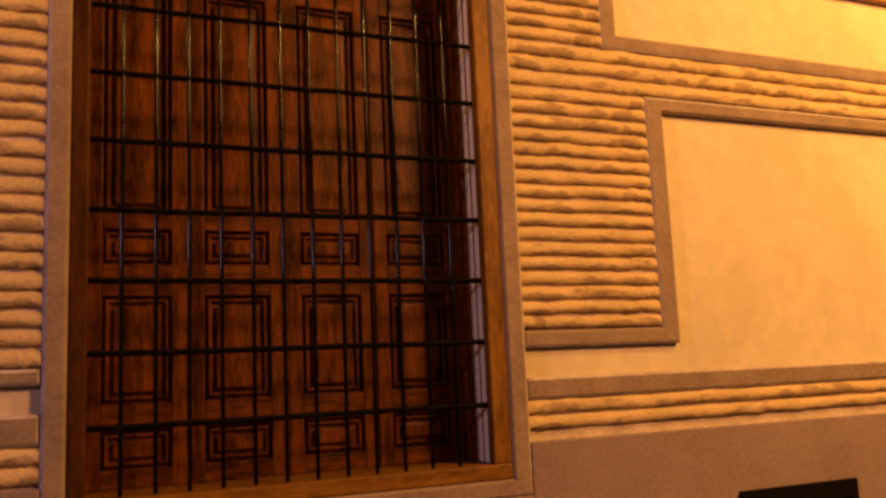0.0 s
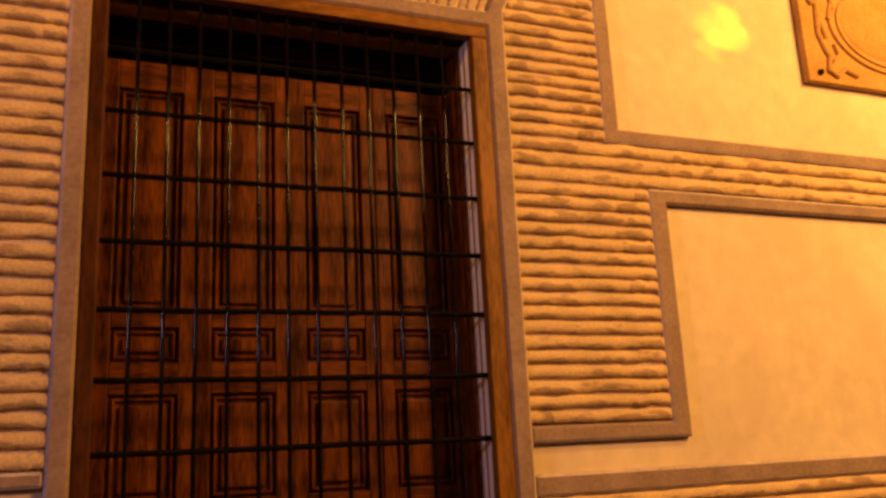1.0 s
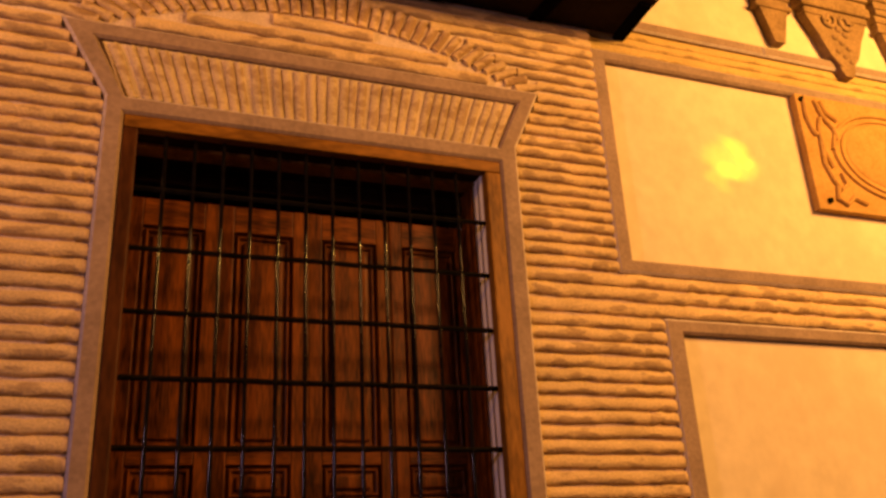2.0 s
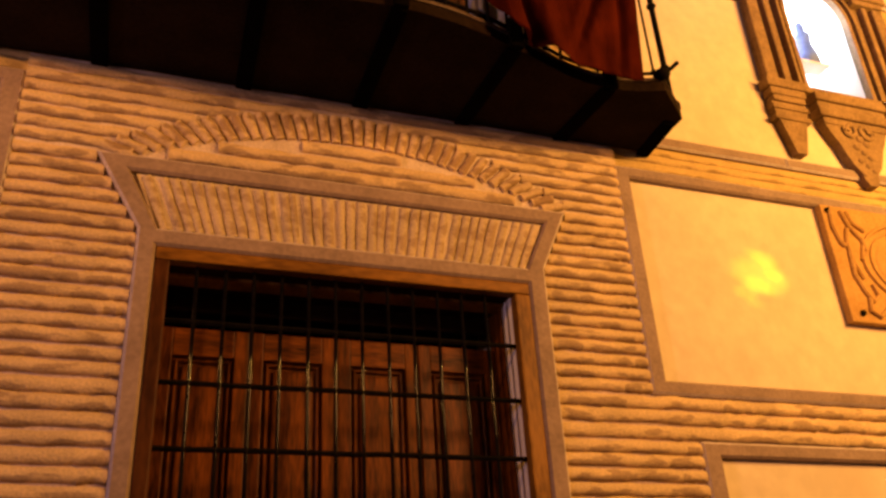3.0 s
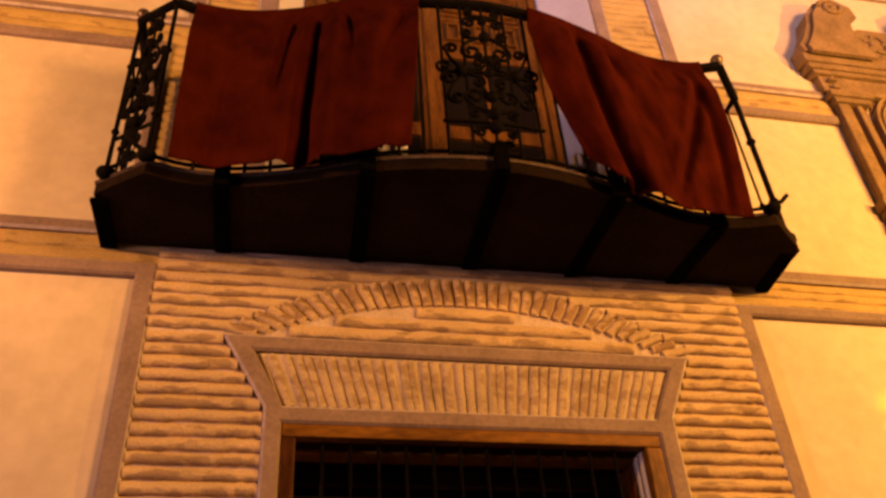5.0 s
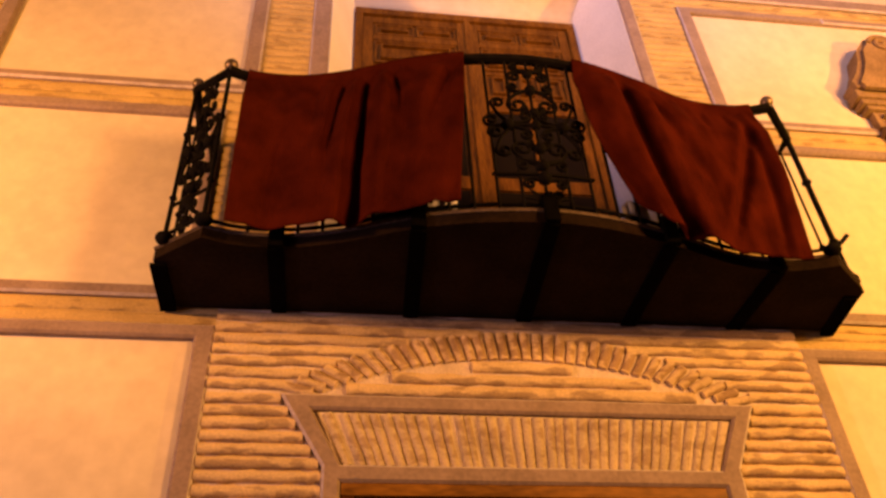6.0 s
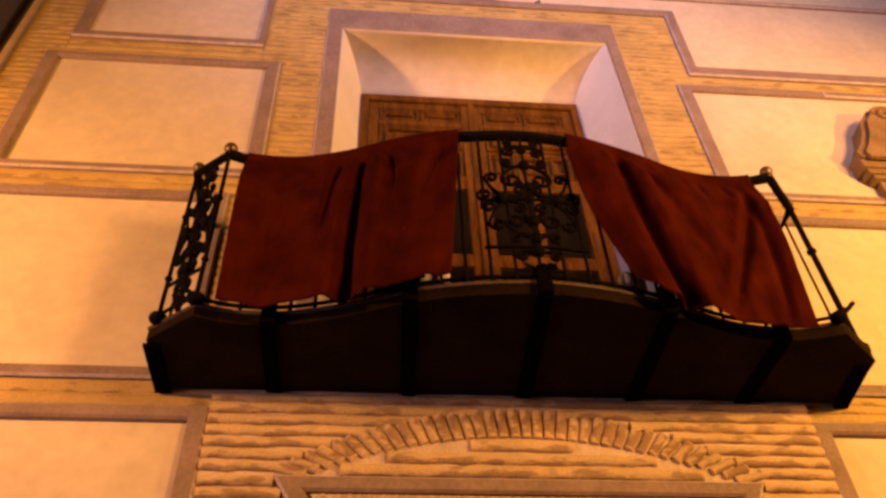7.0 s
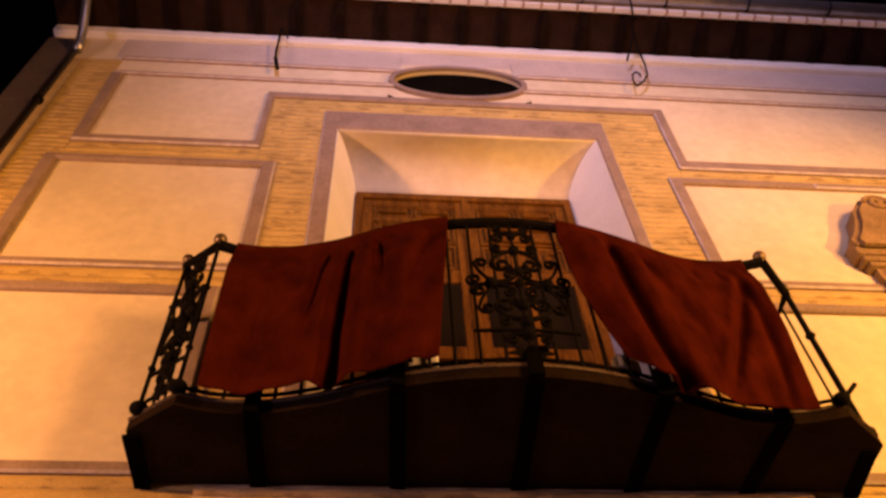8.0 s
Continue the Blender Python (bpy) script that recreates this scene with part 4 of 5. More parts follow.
banner("banner", "dark red cloth banner pulled aside in slanting folds over the railing", (1.14, 2.205), (1.305, 2.170),
       lambda u: 4.664 - 0.034 * min(1.0, u * 1.8) + 0.10 * max(0.0, 1 - u / 0.15) ** 1.2 + 0.003 * math.sin(u * 19),
       [((-0.03, -0.03, -0.02), 0.060, 0.060, 0.06, 0.08, 0.0, 1.3), ((0.12, 0.11, 0.11), -0.020, -0.02, 0.03, 0.04, 0.0, 1.3),
        ((0.25, 0.24, 0.29), 0.060, 0.105, 0.016, 0.038, 0.02, 1.3), ((0.19, 0.17, 0.20), -0.030, -0.040, 0.030, 0.045, 0.0, 1.3), ((0.31, 0.35, 0.40), -0.030, -0.040, 0.03, 0.04, 0.05, 1.3),
        ((0.28, 0.50, 0.62), 0.050, 0.02, 0.025, 0.05, 0.05, 0.72), ((0.40, 0.60, 0.66), -0.022, -0.01, 0.03, 0.05, 0.0, 0.85),
        ((0.96, 0.81, 0.52), 0.045, 0.065, 0.022, 0.030, 0.18, 1.02), ((0.93, 0.76, 0.50), -0.025, -0.03, 0.035, 0.045, 0.1, 1.1),
        ((0.88, 0.92, 0.86), 0.025, 0.045, 0.018, 0.028, 0.12, 1.15), ((0.72, 0.66, 0.60), 0.030, 0.0, 0.018, 0.03, 0.0, 0.30), ((0.83, 0.80, 0.76), 0.030, 0.0, 0.016, 0.03, 0.0, 0.32)], 1.2, -0.085)


# small floodlights on the balcony floor
def floodlight(x, y, turn, label):
    ob = tagged(empty("floodlight", (x, y, 4.719)), label, "floodlight", "lamps on the balcony floor")
    bm = box(bmesh.new(), -0.065, 0.065, -0.03, 0.03, 0.045, 0.135, 0.022)
    part("housing", bm, PLASTIC, ob)
    part("bracket", box(bmesh.new(), -0.04, 0.04, -0.012, 0.012, 0.0, 0.046, 0.004), IRON, ob)
    ob.rotation_euler = (0, 0, turn)
    return ob


floodlight(1.33, 2.655, 0.4, "small white floodlight on the balcony floor, switched off")
floodlight(0.43, 2.665, -0.3, "small pale floodlight on the balcony floor, switched off")

# ---- balcony door ----
door = structure(empty("door_1", (0.87, DY, 4.70)), "closed tall pine balcony door with carved panels", "door")
wpart("frame_head", box(bmesh.new(), DX0, DX1, DY - 0.05, DY + 0.04, 7.737, DZ + 0.01, 0.006), DOORWOOD, door)
wpart("frame_side", box(bmesh.new(), DX0, DX0 + 0.06, DY - 0.05, DY + 0.04, 4.70, 7.736, 0.006), DOORWOOD, door)
wpart("frame_side", box(bmesh.new(), DX1 - 0.06, DX1, DY - 0.05, DY + 0.04, 4.70, 7.736, 0.006), DOORWOOD, door)
wpart("door_threshold", box(bmesh.new(), DX0 + 0.06, DX1 - 0.06, DY - 0.08, DY + 0.04, 4.70, 4.715), LIP, door)


def nested(bm, x0, x1, z0, z1, y):
    """A raised frame within a raised frame."""
    for g, h in ((0.0, 0.018), (0.045, 0.030)):
        a, b, c, d = x0 + g, x1 - g, z0 + g, z1 - g
        if b - a < 0.06 or d - c < 0.04:
            break
        box(bm, a, b, y - h, y, c, c + 0.016, 0.004), box(bm, a, b, y - h, y, d - 0.016, d, 0.004)
        box(bm, a, a + 0.016, y - h, y, c + 0.016, d - 0.016, 0.004), box(bm, b - 0.016, b, y - h, y, c + 0.016, d - 0.016, 0.004)


for x0, x1 in ((DX0 + 0.061, 0.865), (0.875, DX1 - 0.061)):
    y = DY - 0.005
    leaf = wpart("leaf", box(bmesh.new(), x0, x1, y, y + 0.03, 4.717, 7.735), DOORWOOD, door)
    wpart("stile", box(bmesh.new(), x0, x0 + 0.075, y - 0.022, y - 0.001, 4.717, 7.735, 0.005), DOORWOOD, door)
    wpart("stile", box(bmesh.new(), x1 - 0.075, x1, y - 0.022, y - 0.001, 4.717, 7.735, 0.005), DOORWOOD, door)
    zr = [4.717, 4.83, 5.29, 5.365, 5.95, 6.06, 6.72, 6.86, 7.45, 7.51, 7.66, 7.735]
    for a, b in zip(zr[::2], zr[1::2]):
        wpart("rail", box(bmesh.new(), x0 + 0.076, x1 - 0.076, y - 0.020, y - 0.001, a, b, 0.004), DOORWOOD, door)
    for k, (a, b) in enumerate(zip(zr[1::2], zr[2::2])):
        a, b, xa, xb = a + 0.01, b - 0.01, x0 + 0.086, x1 - 0.086
        xm = (xa + xb) / 2
        if k < 3:
            for p, q in ((xa, xm - 0.02), (xm + 0.02, xb)):
                wpart("pane", box(bmesh.new(), p, q, y - 0.008, y - 0.002, a, b), PANE, leaf, "dark glass pane")
            wpart("glazing_bar", box(bmesh.new(), xm - 0.019, xm + 0.019, y - 0.022, y - 0.001, a, b, 0.005), DOORWOOD, leaf)
            continue
        bm = bmesh.new()
        if k % 2 == 0:
            nested(bm, xa, xm - 0.01, a, b, y), nested(bm, xm + 0.01, xb, a, b, y)
        else:
            nested(bm, xa, xb, a + (b - a) * 0.55, b, y)
            for i in range(3):
                w = (xb - xa) / 3
                nested(bm, xa + w * i + 0.006, xa + w * (i + 1) - 0.006, a, a + (b - a) * 0.48, y)
        wpart("carved_panel", bm, DOORWOOD, leaf)
wpart("astragal", box(bmesh.new(), 0.847, 0.893, DY - 0.05, DY - 0.028, 4.717, 7.735, 0.008), DOORWOOD, door)

# ---- niche with its stone frame ----
NX = 4.075
niche = structure(empty("wall_niche", (NX, W, 4.6)), "carved sandstone niche frame with a broken pediment, lit white inside", "niche")


def profile_stack(x0, x1, levels, y=W - 0.0):
    """Stacked mouldings: levels are (z0, z1, out, side)."""
    bm = bmesh.new()
    for z0, z1, out_, side in levels:
        box(bm, x0 - side, x1 + side, y - out_, y + 0.016, z0, z1 - 0.001, min(0.012, (z1 - z0) * 0.3))
    return bm


for s in (-1, 1):
    xo, xi = NX + s * 0.58, NX + s * 0.345
    a, b = min(xo, xi), max(xo, xi)
    bm = box(bmesh.new(), a, b, W - 0.025, W + 0.016, 5.30, 6.06, 0.006)
    wpart("pilaster", bm, STONE, niche)
    wpart("pilaster_strip", box(bmesh.new(), min(xo, xo - s * 0.085), max(xo, xo - s * 0.085), W - 0.115, W - 0.024, 5.31, 6.05, 0.012), STONE, niche)
    wpart("pilaster_strip", box(bmesh.new(), min(xo - s * 0.135, xo - s * 0.175), max(xo - s * 0.135, xo - s * 0.175), W - 0.110, W - 0.024, 5.31, 6.05, 0.012), STONE, niche)
    wpart("capital", profile_stack(a, b, [(6.06, 6.10, 0.13, 0.012), (6.10, 6.15, 0.16, 0.035)]), STONE, niche)
    wpart("pilaster_base", profile_stack(a, b, [(5.24, 5.30, 0.15, 0.03), (5.19, 5.24, 0.13, 0.012), (5.15, 5.19, 0.12, 0.0)]), STONE, niche)
    xc = (a + b) / 2
    bm = slab_of([(xc - 0.125, 5.15), (xc - 0.115, 5.08), (xc - 0.085, 4.99), (xc - 0.06, 4.90), (xc - 0.035, 4.815), (xc + 0.035, 4.815), (xc + 0.06, 4.90), (xc + 0.085, 4.99), (xc + 0.115, 5.08), (xc + 0.125, 5.15)], W - 0.085, W + 0.016)
    for z in (5.10, 5.03):
        box(bm, xc - 0.13, xc + 0.13, W - 0.105, W + 0.01, z, z + 0.03, 0.008)
    wpart("corbel", bm, STONE, niche)
    # half of the broken pediment with its scroll
    bm = bmesh.new()
    pts = [(s * 0.70, 6.50), (s * 0.72, 6.56), (s * 0.66, 6.66), (s * 0.60, 6.80), (s * 0.56, 6.96), (s * 0.47, 7.10), (s * 0.33, 7.17), (s * 0.22, 7.10), (s * 0.20, 6.98), (s * 0.28, 6.90), (s * 0.30, 6.75), (s * 0.22, 6.56), (s * 0.20, 6.50)]
    slab_of([(NX + p, z) for p, z in pts], W - 0.17, W + 0.016, bm)
    slab_of([(NX + p * 0.95 + s * 0.0, z - 0.03) for p, z in pts], W - 0.21, W - 0.171, bm)
    tube([(NX + s * (0.37 + 0.10 * (1 - i / 30) * math.cos(i * 0.42)), W - 0.225, 7.02 + 0.09 * (1 - i / 30) * math.sin(i * 0.42)) for i in range(28)], 0.018, bm)
    wpart("pediment_scroll", bm, STONE, niche)
bm = slab_of([(NX - 0.34, 6.50), (NX + 0.34, 6.50), (NX + 0.30, 6.86), (NX + 0.10, 6.98), (NX - 0.10, 6.98), (NX - 0.30, 6.86)], W - 0.08, W + 0.016)
carve = random.Random(5)
for k in range(26):
    u, v = carve.uniform(-0.24, 0.24), carve.uniform(0.06, 0.40)
    ball(bm, (NX + u, W - 0.085, 6.50 + v), carve.uniform(0.018, 0.042), 0.8)
tube([(NX + 0.06 * math.cos(k * 0.524), W - 0.10, 6.80 + 0.10 * math.sin(k * 0.524)) for k in range(13)], 0.02, bm)
wpart("pediment_carving", bm, STONE, niche)
for s in (-1, 1):
    for z in (6.17, 6.25):
        wpart("wedge", slab_of([(NX + s * 0.55 - 0.028, z), (NX + s * 0.55 + 0.028, z), (NX + s * 0.55, z + 0.055)], W - 0.155, W - 0.08), STONE, niche)
wpart("entablature", profile_stack(NX - 0.63, NX + 0.63, [(6.15, 6.20, 0.11, 0.0), (6.20, 6.33, 0.09, -0.01), (6.33, 6.37, 0.14, 0.03), (6.37, 6.42, 0.17, 0.06), (6.42, 6.50, 0.20, 0.085)]), STONE, niche)
bm = bmesh.new()
for z0, z1, half, out_ in ((5.20, 5.255, 0.275, 0.16), (5.155, 5.199, 0.262, 0.13), (5.095, 5.154, 0.268, 0.15), (5.05, 5.094, 0.245, 0.12)):
    box(bm, NX - half, NX + half, W - out_, W + 0.016, z0, z1, 0.016)
taper = [(0.235, 5.05), (0.20, 4.985), (0.165, 4.93), (0.135, 4.86), (0.105, 4.80), (0.06, 4.75), (0.055, 4.71), (0.03, 4.67)]
slab_of([(NX - u, z) for u, z in taper] + [(NX + u, z) for u, z in reversed(taper)], W - 0.10, W + 0.016, bm)
for k in range(9):
    ball(bm, (NX + 0.05 * math.sin(k * 2.1), W - 0.10, 4.98 - 0.03 * k), 0.028 - 0.0015 * k, 0.8)
for s in (-1, 1):
    tube([(NX + s * (0.03 + 0.004 * i + 0.05 * (1 - i / 26) * math.cos(i * 0.45)), W - 0.12, 5.02 + 0.055 * (1 - i / 26) * math.sin(i * 0.45)) for i in range(24)], 0.013, bm)
wpart("middle_corbel", bm, STONE, niche)
# arched opening: frame ring and white recess
GXW, GZ0, GS = 0.252, 5.305, 5.90
arc = [(NX - GXW, GZ0)] + [(NX - GXW * math.cos(math.pi * k / 20), GS + GXW * math.sin(math.pi * k / 20)) for k in range(21)] + [(NX + GXW, GZ0)]


def ring_of(points, grow, y0, y1):
    cz = (GZ0 + GS) / 2
    bm = bmesh.new()
    outer = []
    for x, z in points:
        d = Vector((x - NX, max(0.0, z - GS)))
        k = d.length or 1
        outer.append((x + grow * d.x / k, z + grow * d.y / k))
    for i in range(len(points) - 1):
        slab_of([points[i], outer[i], outer[i + 1], points[i + 1]], y0, y1, bm)
    bmesh.ops.remove_doubles(bm, verts=bm.verts, dist=1e-5)
    return bm


wpart("arch_frame", ring_of(arc, 0.03, W - 0.075, W + 0.02), STONE, niche)
wpart("arch_frame", ring_of([(NX + (x - NX) * 1.22, GS + (z - GS) * 1.22 if z > GS else z) for x, z in arc], 0.022, W - 0.095, W + 0.02), STONE, niche)
wpart("niche_sill", box(bmesh.new(), NX - 0.30, NX + 0.30, W - 0.10, W + 0.016, 5.26, 5.304, 0.01), STONE, niche)
bm = bmesh.new()
x0, x1, y0, y1, z0, z1 = NX - GXW, NX + GXW, BACK, W + 0.42, GZ0, GS + GXW
box(bm, x0 - 0.02, x1 + 0.02, y1, y1 + 0.02, z0 - 0.02, z1 + 0.02)
box(bm, x0 - 0.02, x0, y0, y1, z0, z1), box(bm, x1, x1 + 0.02, y0, y1, z0, z1)
box(bm, x0, x1, y0, y1, z0 - 0.02, z0), box(bm, x0, x1, y0, y1, z1, z1 + 0.02)
wpart("recess", bm, WHITE, niche, "brightly lit white plaster recess")
bm = bmesh.new()
for s in (-1, 1):
    half = [(NX + s * GXW * math.cos(math.pi / 2 * k / 10), GS + GXW * math.sin(math.pi / 2 * k / 10)) for k in range(11)]
    for p, q in zip(half, half[1:]):
        slab_of([p, q, (q[0], GS + GXW + 0.04), (p[0], GS + GXW + 0.04)], W + 0.004, W + 0.012, bm)
    box(bm, min(NX + s * GXW, NX + s * (GXW + 0.04)), max(NX + s * GXW, NX + s * (GXW + 0.04)), W + 0.004, W + 0.012, GZ0 - 0.03, GS + GXW + 0.04)
wpart("spandrel", bm, STONE, niche)
pane = wpart("glass", slab_of(arc, W + 0.006, W + 0.010), GLASS, niche, "clear glass pane")
pane.visible_shadow = False
bm = bmesh.new()
prev = [(0.0, 0.075), (0.10, 0.070), (0.22, 0.05), (0.30, 0.062), (0.36, 0.03), (0.39, 0.036), (0.44, 0.030), (0.47, 0.0)]
rings = []
for h, r in prev:
    rings.append([bm.verts.new((4.19 + 0.95 * max(r, 0.002) * math.cos(2 * math.pi * k / 14), W + 0.18 + 0.95 * max(r, 0.002) * math.sin(2 * math.pi * k / 14), 5.76 + 0.86 * h)) for k in range(14)])
for a, b in zip(rings, rings[1:]):
    for k in range(14):
        bm.faces.new((a[k], a[(k + 1) % 14], b[(k + 1) % 14], b[k]))
bm.faces.new(rings[0][::-1]), bm.faces.new(rings[-1])
tagged(mesh_object("statuette", bm, varied("pale_blue_paint", (0.06, 0.11, 0.34), (0.14, 0.22, 0.50), 9, 60, 0.2, 0.004, 0.5), True), "small pale blue statuette standing in the lit niche", "statuette")

bm = box(bmesh.new(), 3.871, 4.30, W + 0.12, W + 0.24, 5.741, 5.759, 0.004)
tagged(mesh_object("bracket_shelf", bm, WHITE), "thin white shelf in the niche under the statuette", "shelf")

LEVELS = ((4.0, 3.913), (4.67, 4.65), (5.305, 5.355), (6.152, 6.305), (7.17, 7.24), (8.0, 8.0))


def niche_level(z):
    """The true height on the wall of a level of the stone frame."""
    for (a, p), (b, q) in zip(LEVELS, LEVELS[1:]):
        if a <= z <= b:
            return p + (q - p) * (z - a) / (b - a)
    return z


for ob in niche.children:
    kind = ob.name.split(".")[0]
    flat = 1.0 if kind in ("recess", "glass", "spandrel") else 0.75 if kind == "pediment_scroll" else 0.55
    for v in ob.data.vertices:
        v.co = (4.135 + (v.co.x - NX) * 1.05, W + 0.016 + (v.co.y - W - 0.016) * flat, niche_level(v.co.z))

# ---- carved plaque ----
plaque = tagged(empty("carved_plaque", (4.25, W, 3.72)), "ochre stone plaque carved with an oval and scrolls", "plaque")
PX0, PX1, PZ0, PZ1 = 3.668, 4.94, 3.728, 4.470
PC, PZ = (PX0 + PX1) / 2, (PZ0 + PZ1) / 2
wpart("slab", box(bmesh.new(), PX0, PX1, W - 0.030, BACK, PZ0, PZ1, 0.008), PLAQUE, plaque)
for f, r in ((1.0, 0.012), (0.86, 0.008)):
    wpart("oval_rim", tube([(PC + 0.43 * f * math.cos(2 * math.pi * k / 40), W - 0.034, PZ + 0.02 + 0.28 * f * math.sin(2 * math.pi * k / 40)) for k in range(41)], r, None, 6), PLAQUE, plaque)
bm = bmesh.new()
bmesh.ops.create_uvsphere(bm, u_segments=28, v_segments=10, radius=1.0, matrix=Matrix.Translation((PC, W - 0.028, PZ + 0.02)) @ Matrix.Diagonal((0.34, 0.022, 0.21, 1)))
wpart("boss", bm, PLAQUE, plaque, "", True)
for s in (-1, 1):
    lines = [
        [(0.58, 0.34), (0.59, 0.22), (0.56, 0.12), (0.54, 0.10)],
        [(0.50, 0.34), (0.47, 0.24), (0.40, 0.16), (0.39, 0.08), (0.44, 0.02)],
        [(0.46, 0.34), (0.44, 0.27), (0.36, 0.22)],
        [(0.52, 0.06), (0.53, -0.08), (0.49, -0.18), (0.45, -0.24), (0.40, -0.20), (0.42, -0.13)],
        [(0.49, 0.22), (0.52, 0.12), (0.51, 0.0), (0.47, -0.10)],
        [(0.47, -0.22), (0.49, -0.30), (0.43, -0.33), (0.37, -0.28), (0.28, -0.31)],
    ]
    for ln in lines:
        wpart("carved_scroll", tube([(PC + s * u, W - 0.036, PZ + v) for u, v in ln], 0.015, None, 7), PLAQUE, plaque)
    for v in (0.335, -0.315):
        wpart("peg", tube([(PC + s * 0.595 * (1 if v > 0 else 0.93), W - 0.03, PZ + v), (PC + s * 0.595 * (1 if v > 0 else 0.93), W - 0.045, PZ + v - 0.004)], 0.017, None, 8), IRON, plaque, "dark iron peg")

# ---- eave, gutter and downpipe ----
bm = bmesh.new()
slope = [(2.87, 9.955), (W + 0.3, 9.915), (W + 0.3, 9.955), (2.87, 9.985)]
for q in ([(LEFT - 0.02, *p) for p in slope], [(RIGHT, *p) for p in slope]):
    bm.verts.ensure_lookup_table()
    bm.faces.new([bm.verts.new(p) for p in q])
bm.verts.ensure_lookup_table()
for k in range(4):
    bm.faces.new([bm.verts[i] for i in (k, (k + 1) % 4, 4 + (k + 1) % 4, 4 + k)])
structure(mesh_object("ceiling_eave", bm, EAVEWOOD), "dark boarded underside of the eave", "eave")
eave_rafter = None
for k in range(32):
    x = 3.241 - 0.3835 * 16 + 0.3835 * k
    if not LEFT < x < RIGHT - 0.1:
        continue
    bm = bmesh.new()
    prof = [(W - 0.053, 9.875), (W - 0.09, 9.875), (3.00, 9.885), (2.925, 9.912), (2.895, 9.954), (W - 0.053, 9.936)]
    a = [bm.verts.new((x - 0.032, y, z)) for y, z in prof]
    b = [bm.verts.new((x + 0.032, y, z)) for y, z in prof]
    bm.faces.new(a), bm.faces.new(b[::-1])
    for i in range(len(a)):
        j = (i + 1) % len(a)
        bm.faces.new((a[i], b[i], b[j], a[j]))
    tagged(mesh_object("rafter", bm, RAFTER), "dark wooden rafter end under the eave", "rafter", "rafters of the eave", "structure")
bm = box(bmesh.new(), LEFT - 0.02, RIGHT, 2.815, 2.872, 9.93, 9.995, 0.01)
structure(mesh_object("eave_edge", bm, WHITE), "whitewashed mortar edge under the roof tiles", "eave")
tile_me = bmesh.new()
for k in range(9):
    a0, a1 = math.pi * k / 9, math.pi * (k + 1) / 9
    q = []
    for r in (0.075, 0.060):
        for aa in (a0, a1):
            q.append((r * math.cos(aa), r * math.sin(aa)))
    lo = [tile_me.verts.new((u, -0.02, v)) for u, v in (q[0], q[1], q[3], q[2])]
    hi = [tile_me.verts.new((u, 0.48, v + 0.12)) for u, v in (q[0], q[1], q[3], q[2])]
    tile_me.faces.new(lo), tile_me.faces.new(hi[::-1])
    for i in range(4):
        j = (i + 1) % 4
        tile_me.faces.new((lo[i], hi[i], hi[j], lo[j]))
roof = structure(mesh_object("roof", plan_slab([(LEFT - 0.02, 2.80), (RIGHT, 2.80), (RIGHT, W + 5), (LEFT - 0.02, W + 5)], 9.996, 10.03), TILE), "clay tile roof above the eave", "roof")
bmesh.ops.recalc_face_normals(tile_me, faces=tile_me.faces)
tm = bpy.data.meshes.new("roof_tile")
tile_me.to_mesh(tm)
tile_me.free()
tm.materials.append(TILE)
for k in range(60):
    x = LEFT + 0.08 + 0.172 * k
    if x > RIGHT - 0.1:
        break
    t_ = new("roof_tile", tm)
    t_.parent = roof
    t_.location = (x, 2.79 + rnd.uniform(-0.008, 0.008), 10.03)
bm = bmesh.new()
for k in range(60):
    x = LEFT + 0.166 + 0.172 * k
    box(bm, x - 0.012, x + 0.012, 2.808, 2.876, 9.922, 9.97, 0.005)
structure(mesh_object("tile_joints", bm, TILE), "dark gaps between the tile ends along the eave", "eave")
gutter = tagged(empty("gutter", (2.8, 2.74, 9.4)), "half-round zinc gutter along the eave", "gutter")
bm = bmesh.new()
cols = []
for k in range(13):
    a = math.pi + math.pi * k / 12
    cols.append([bm.verts.new((x, 2.735 + 0.062 * math.cos(a), 10.005 + 0.062 * math.sin(a))) for x in (LEFT - 0.02, RIGHT)])
for a, b in zip(cols, cols[1:]):
    bm.faces.new((a[0], a[1], b[1], b[0]))
g = wpart("trough", bm, ZINC, gutter, "", True)
md = g.modifiers.new("sheet", "SOLIDIFY")
md.thickness = 0.003
wpart("rim", tube([(LEFT - 0.02, 2.673, 10.005), (RIGHT, 2.673, 10.005)], 0.009, None, 8), ZINC, gutter)
for k in range(13):
    x = -1.95 + 0.80 * k
    pts = [(x, 2.735 + 0.068 * math.cos(math.pi + math.pi * i / 10), 10.005 + 0.068 * math.sin(math.pi + math.pi * i / 10)) for i in range(11)] + [(x, 2.83, 9.96), (x + 0.012, 2.88, 9.925)]
    wpart("strap", tube(pts, 0.007, None, 5), IRON, gutter, "dark iron strap")
pipe = tagged(empty("downpipe", (-2.46, W - 0.06, 9.4)), "zinc downpipe running down the house corner", "downpipe")
wpart("swan_neck", tube([(-2.43, 2.74, 9.95), (-2.43, 2.76, 9.86), (-2.44, 3.10, 9.50), (-2.45, 3.21, 9.36), (-2.45, 3.23, 9.28)], 0.040, None, 12), ZINC, pipe, "bright zinc bend", True)
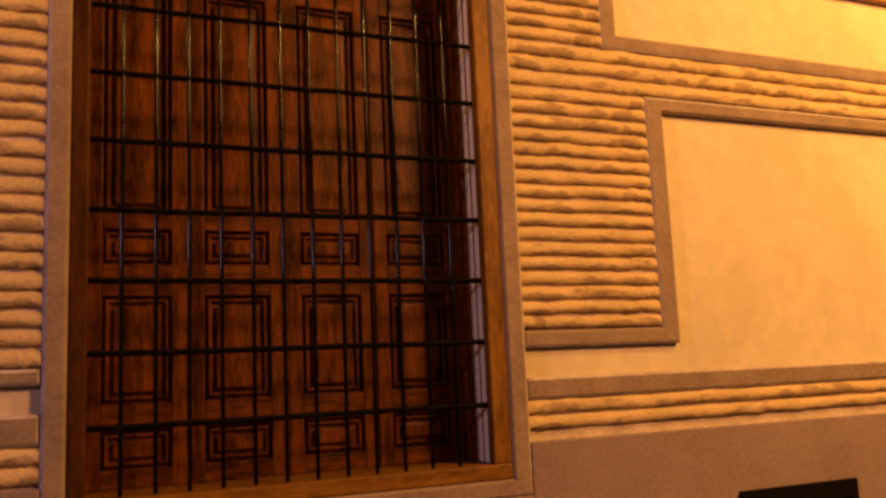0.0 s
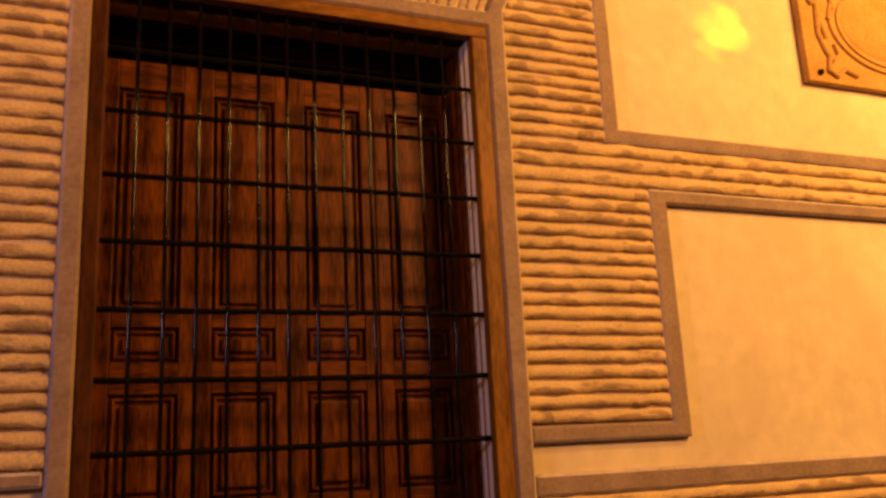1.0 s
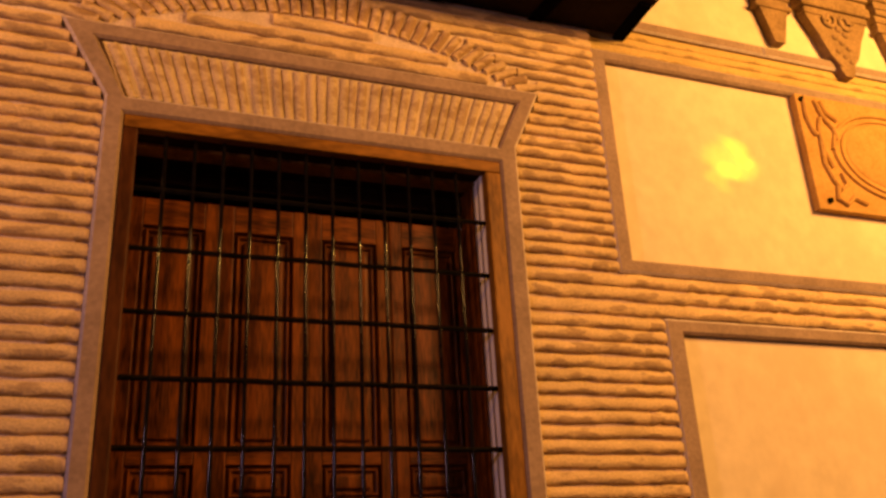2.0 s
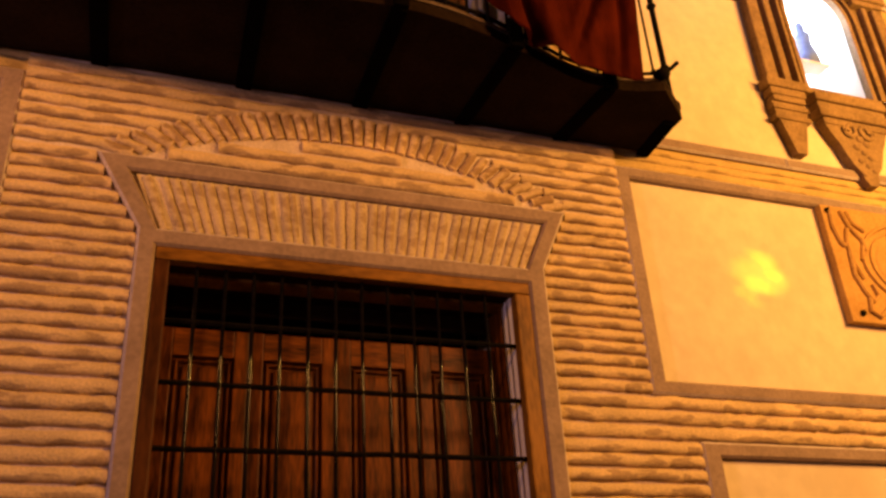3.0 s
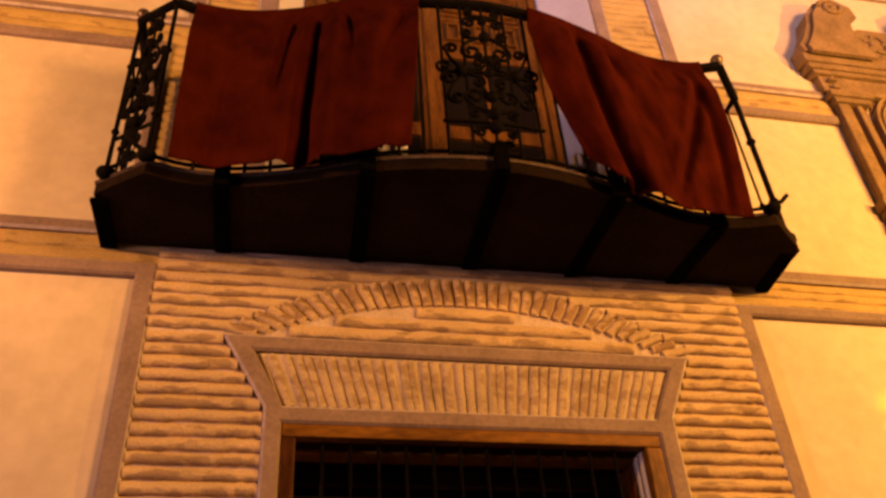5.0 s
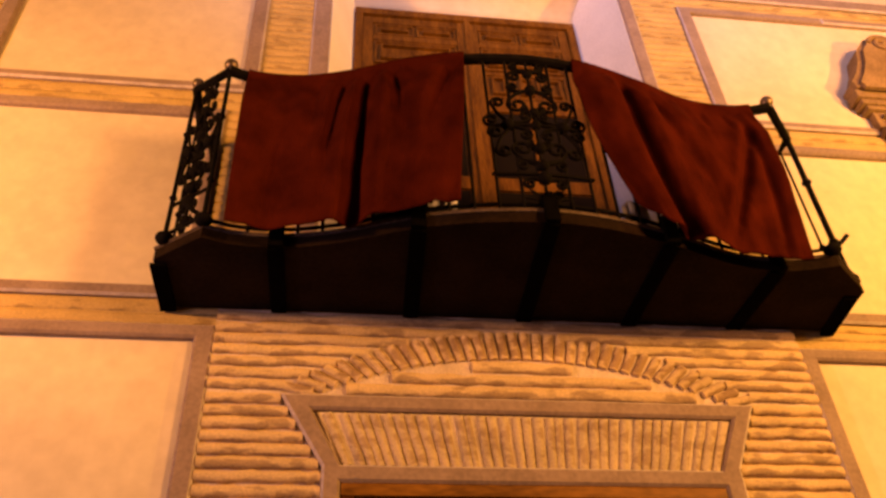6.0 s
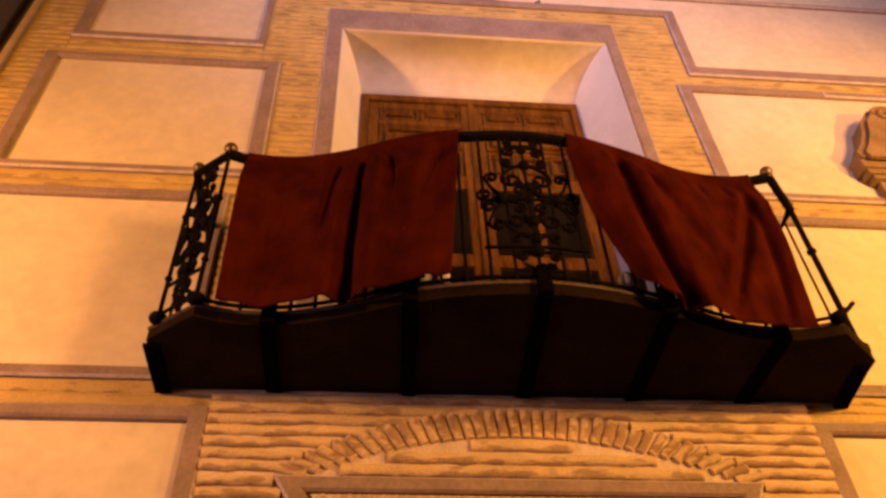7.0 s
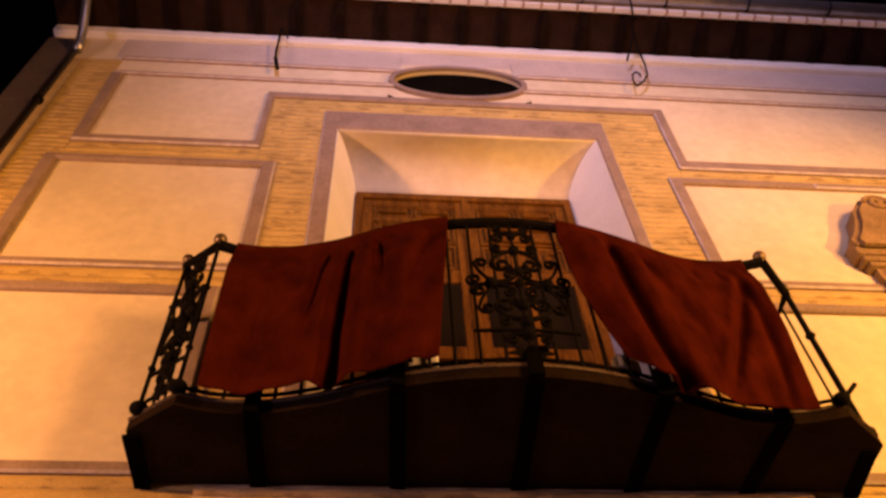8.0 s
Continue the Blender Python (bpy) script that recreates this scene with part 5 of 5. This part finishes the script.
wpart("pipe", tube([(-2.465, 3.235, 9.30), (-2.465, 3.235, 4.0), (-2.465, 3.235, 0.05)], 0.024, None, 12), varied("dark_pipe_paint", (0.010, 0.007, 0.006), (0.022, 0.016, 0.014), 5, 60, 0.1, 0.003, 0.45), pipe, "dark painted lower pipe", True)
for z in (8.3, 6.6, 4.9, 3.2, 1.5):
    wpart("clamp", tube([(-2.465, 3.235, z), (-2.465, 3.235, z + 0.03)], 0.042, None, 12), IRON, pipe)


def hanging_hook(x, long):
    h = tagged(empty("iron_hook", (x, 2.95, 9.9)), "black wrought-iron hook hanging under the eave", "hook", "hooks under the eave")
    if long:
        wpart("stem", tube([(x - 0.06, 2.72, 9.97), (x - 0.05, 2.80, 9.81), (x - 0.02, 2.95, 9.82), (x + 0.04, 3.12, 9.73), (x + 0.085, 3.20, 9.52), (x + 0.07, 3.22, 9.35), (x + 0.01, 3.22, 9.21), (x - 0.09, 3.22, 9.08)], 0.010, None, 6), IRON, h)
        wpart("curl", tube([(x - 0.09, 3.22, 9.08), (x - 0.10, 3.22, 9.19), (x - 0.075, 3.22, 9.33), (x - 0.03, 3.22, 9.39), (x + 0.0, 3.22, 9.36), (x - 0.005, 3.22, 9.29)], 0.009, None, 6), IRON, h)
        wpart("prong", tube([(x, 3.02, 9.81), (x - 0.02, 3.12, 9.74), (x - 0.07, 3.20, 9.60)], 0.010, None, 6), IRON, h)
        wpart("ring", tube([(x - 0.03 + 0.03 * math.cos(i * 0.63), 2.86 + 0.02 * math.sin(i * 0.63), 9.81 + 0.03 * math.sin(i * 0.63)) for i in range(11)], 0.010, None, 6), IRON, h)
    else:
        wpart("stem", tube([(x - 0.01, 3.16, 9.86), (x - 0.015, 3.20, 9.75), (x - 0.02, 3.235, 9.50), (x - 0.01, 3.24, 9.33)], 0.011, None, 6), IRON, h)
        wpart("blade", tube([(x - 0.010, 3.24, 9.35), (x + 0.012, 3.24, 9.23), (x + 0.030, 3.24, 9.13)], 0.018, None, 6), IRON, h)
        wpart("prong", tube([(x, 3.16, 9.83), (x + 0.05, 3.19, 9.76), (x + 0.06, 3.20, 9.72)], 0.009, None, 6), IRON, h)


hanging_hook(2.555, True)
hanging_hook(-0.745, False)

# ---- dark vent cover on the plinth ----
vent = tagged(empty("vent_cover", (3.2, W - 0.03, 0.75)), "dark metal vent cover on the grey plinth", "vent")
wpart("cover", box(bmesh.new(), 2.875, 3.60, W - 0.055, W - 0.031, 0.72, 1.165, 0.008), IRON, vent)
for k in range(6):
    wpart("slat", box(bmesh.new(), 2.88, 3.565, W - 0.066, W - 0.056, 0.77 + 0.062 * k, 0.80 + 0.062 * k, 0.004), IRON, vent)
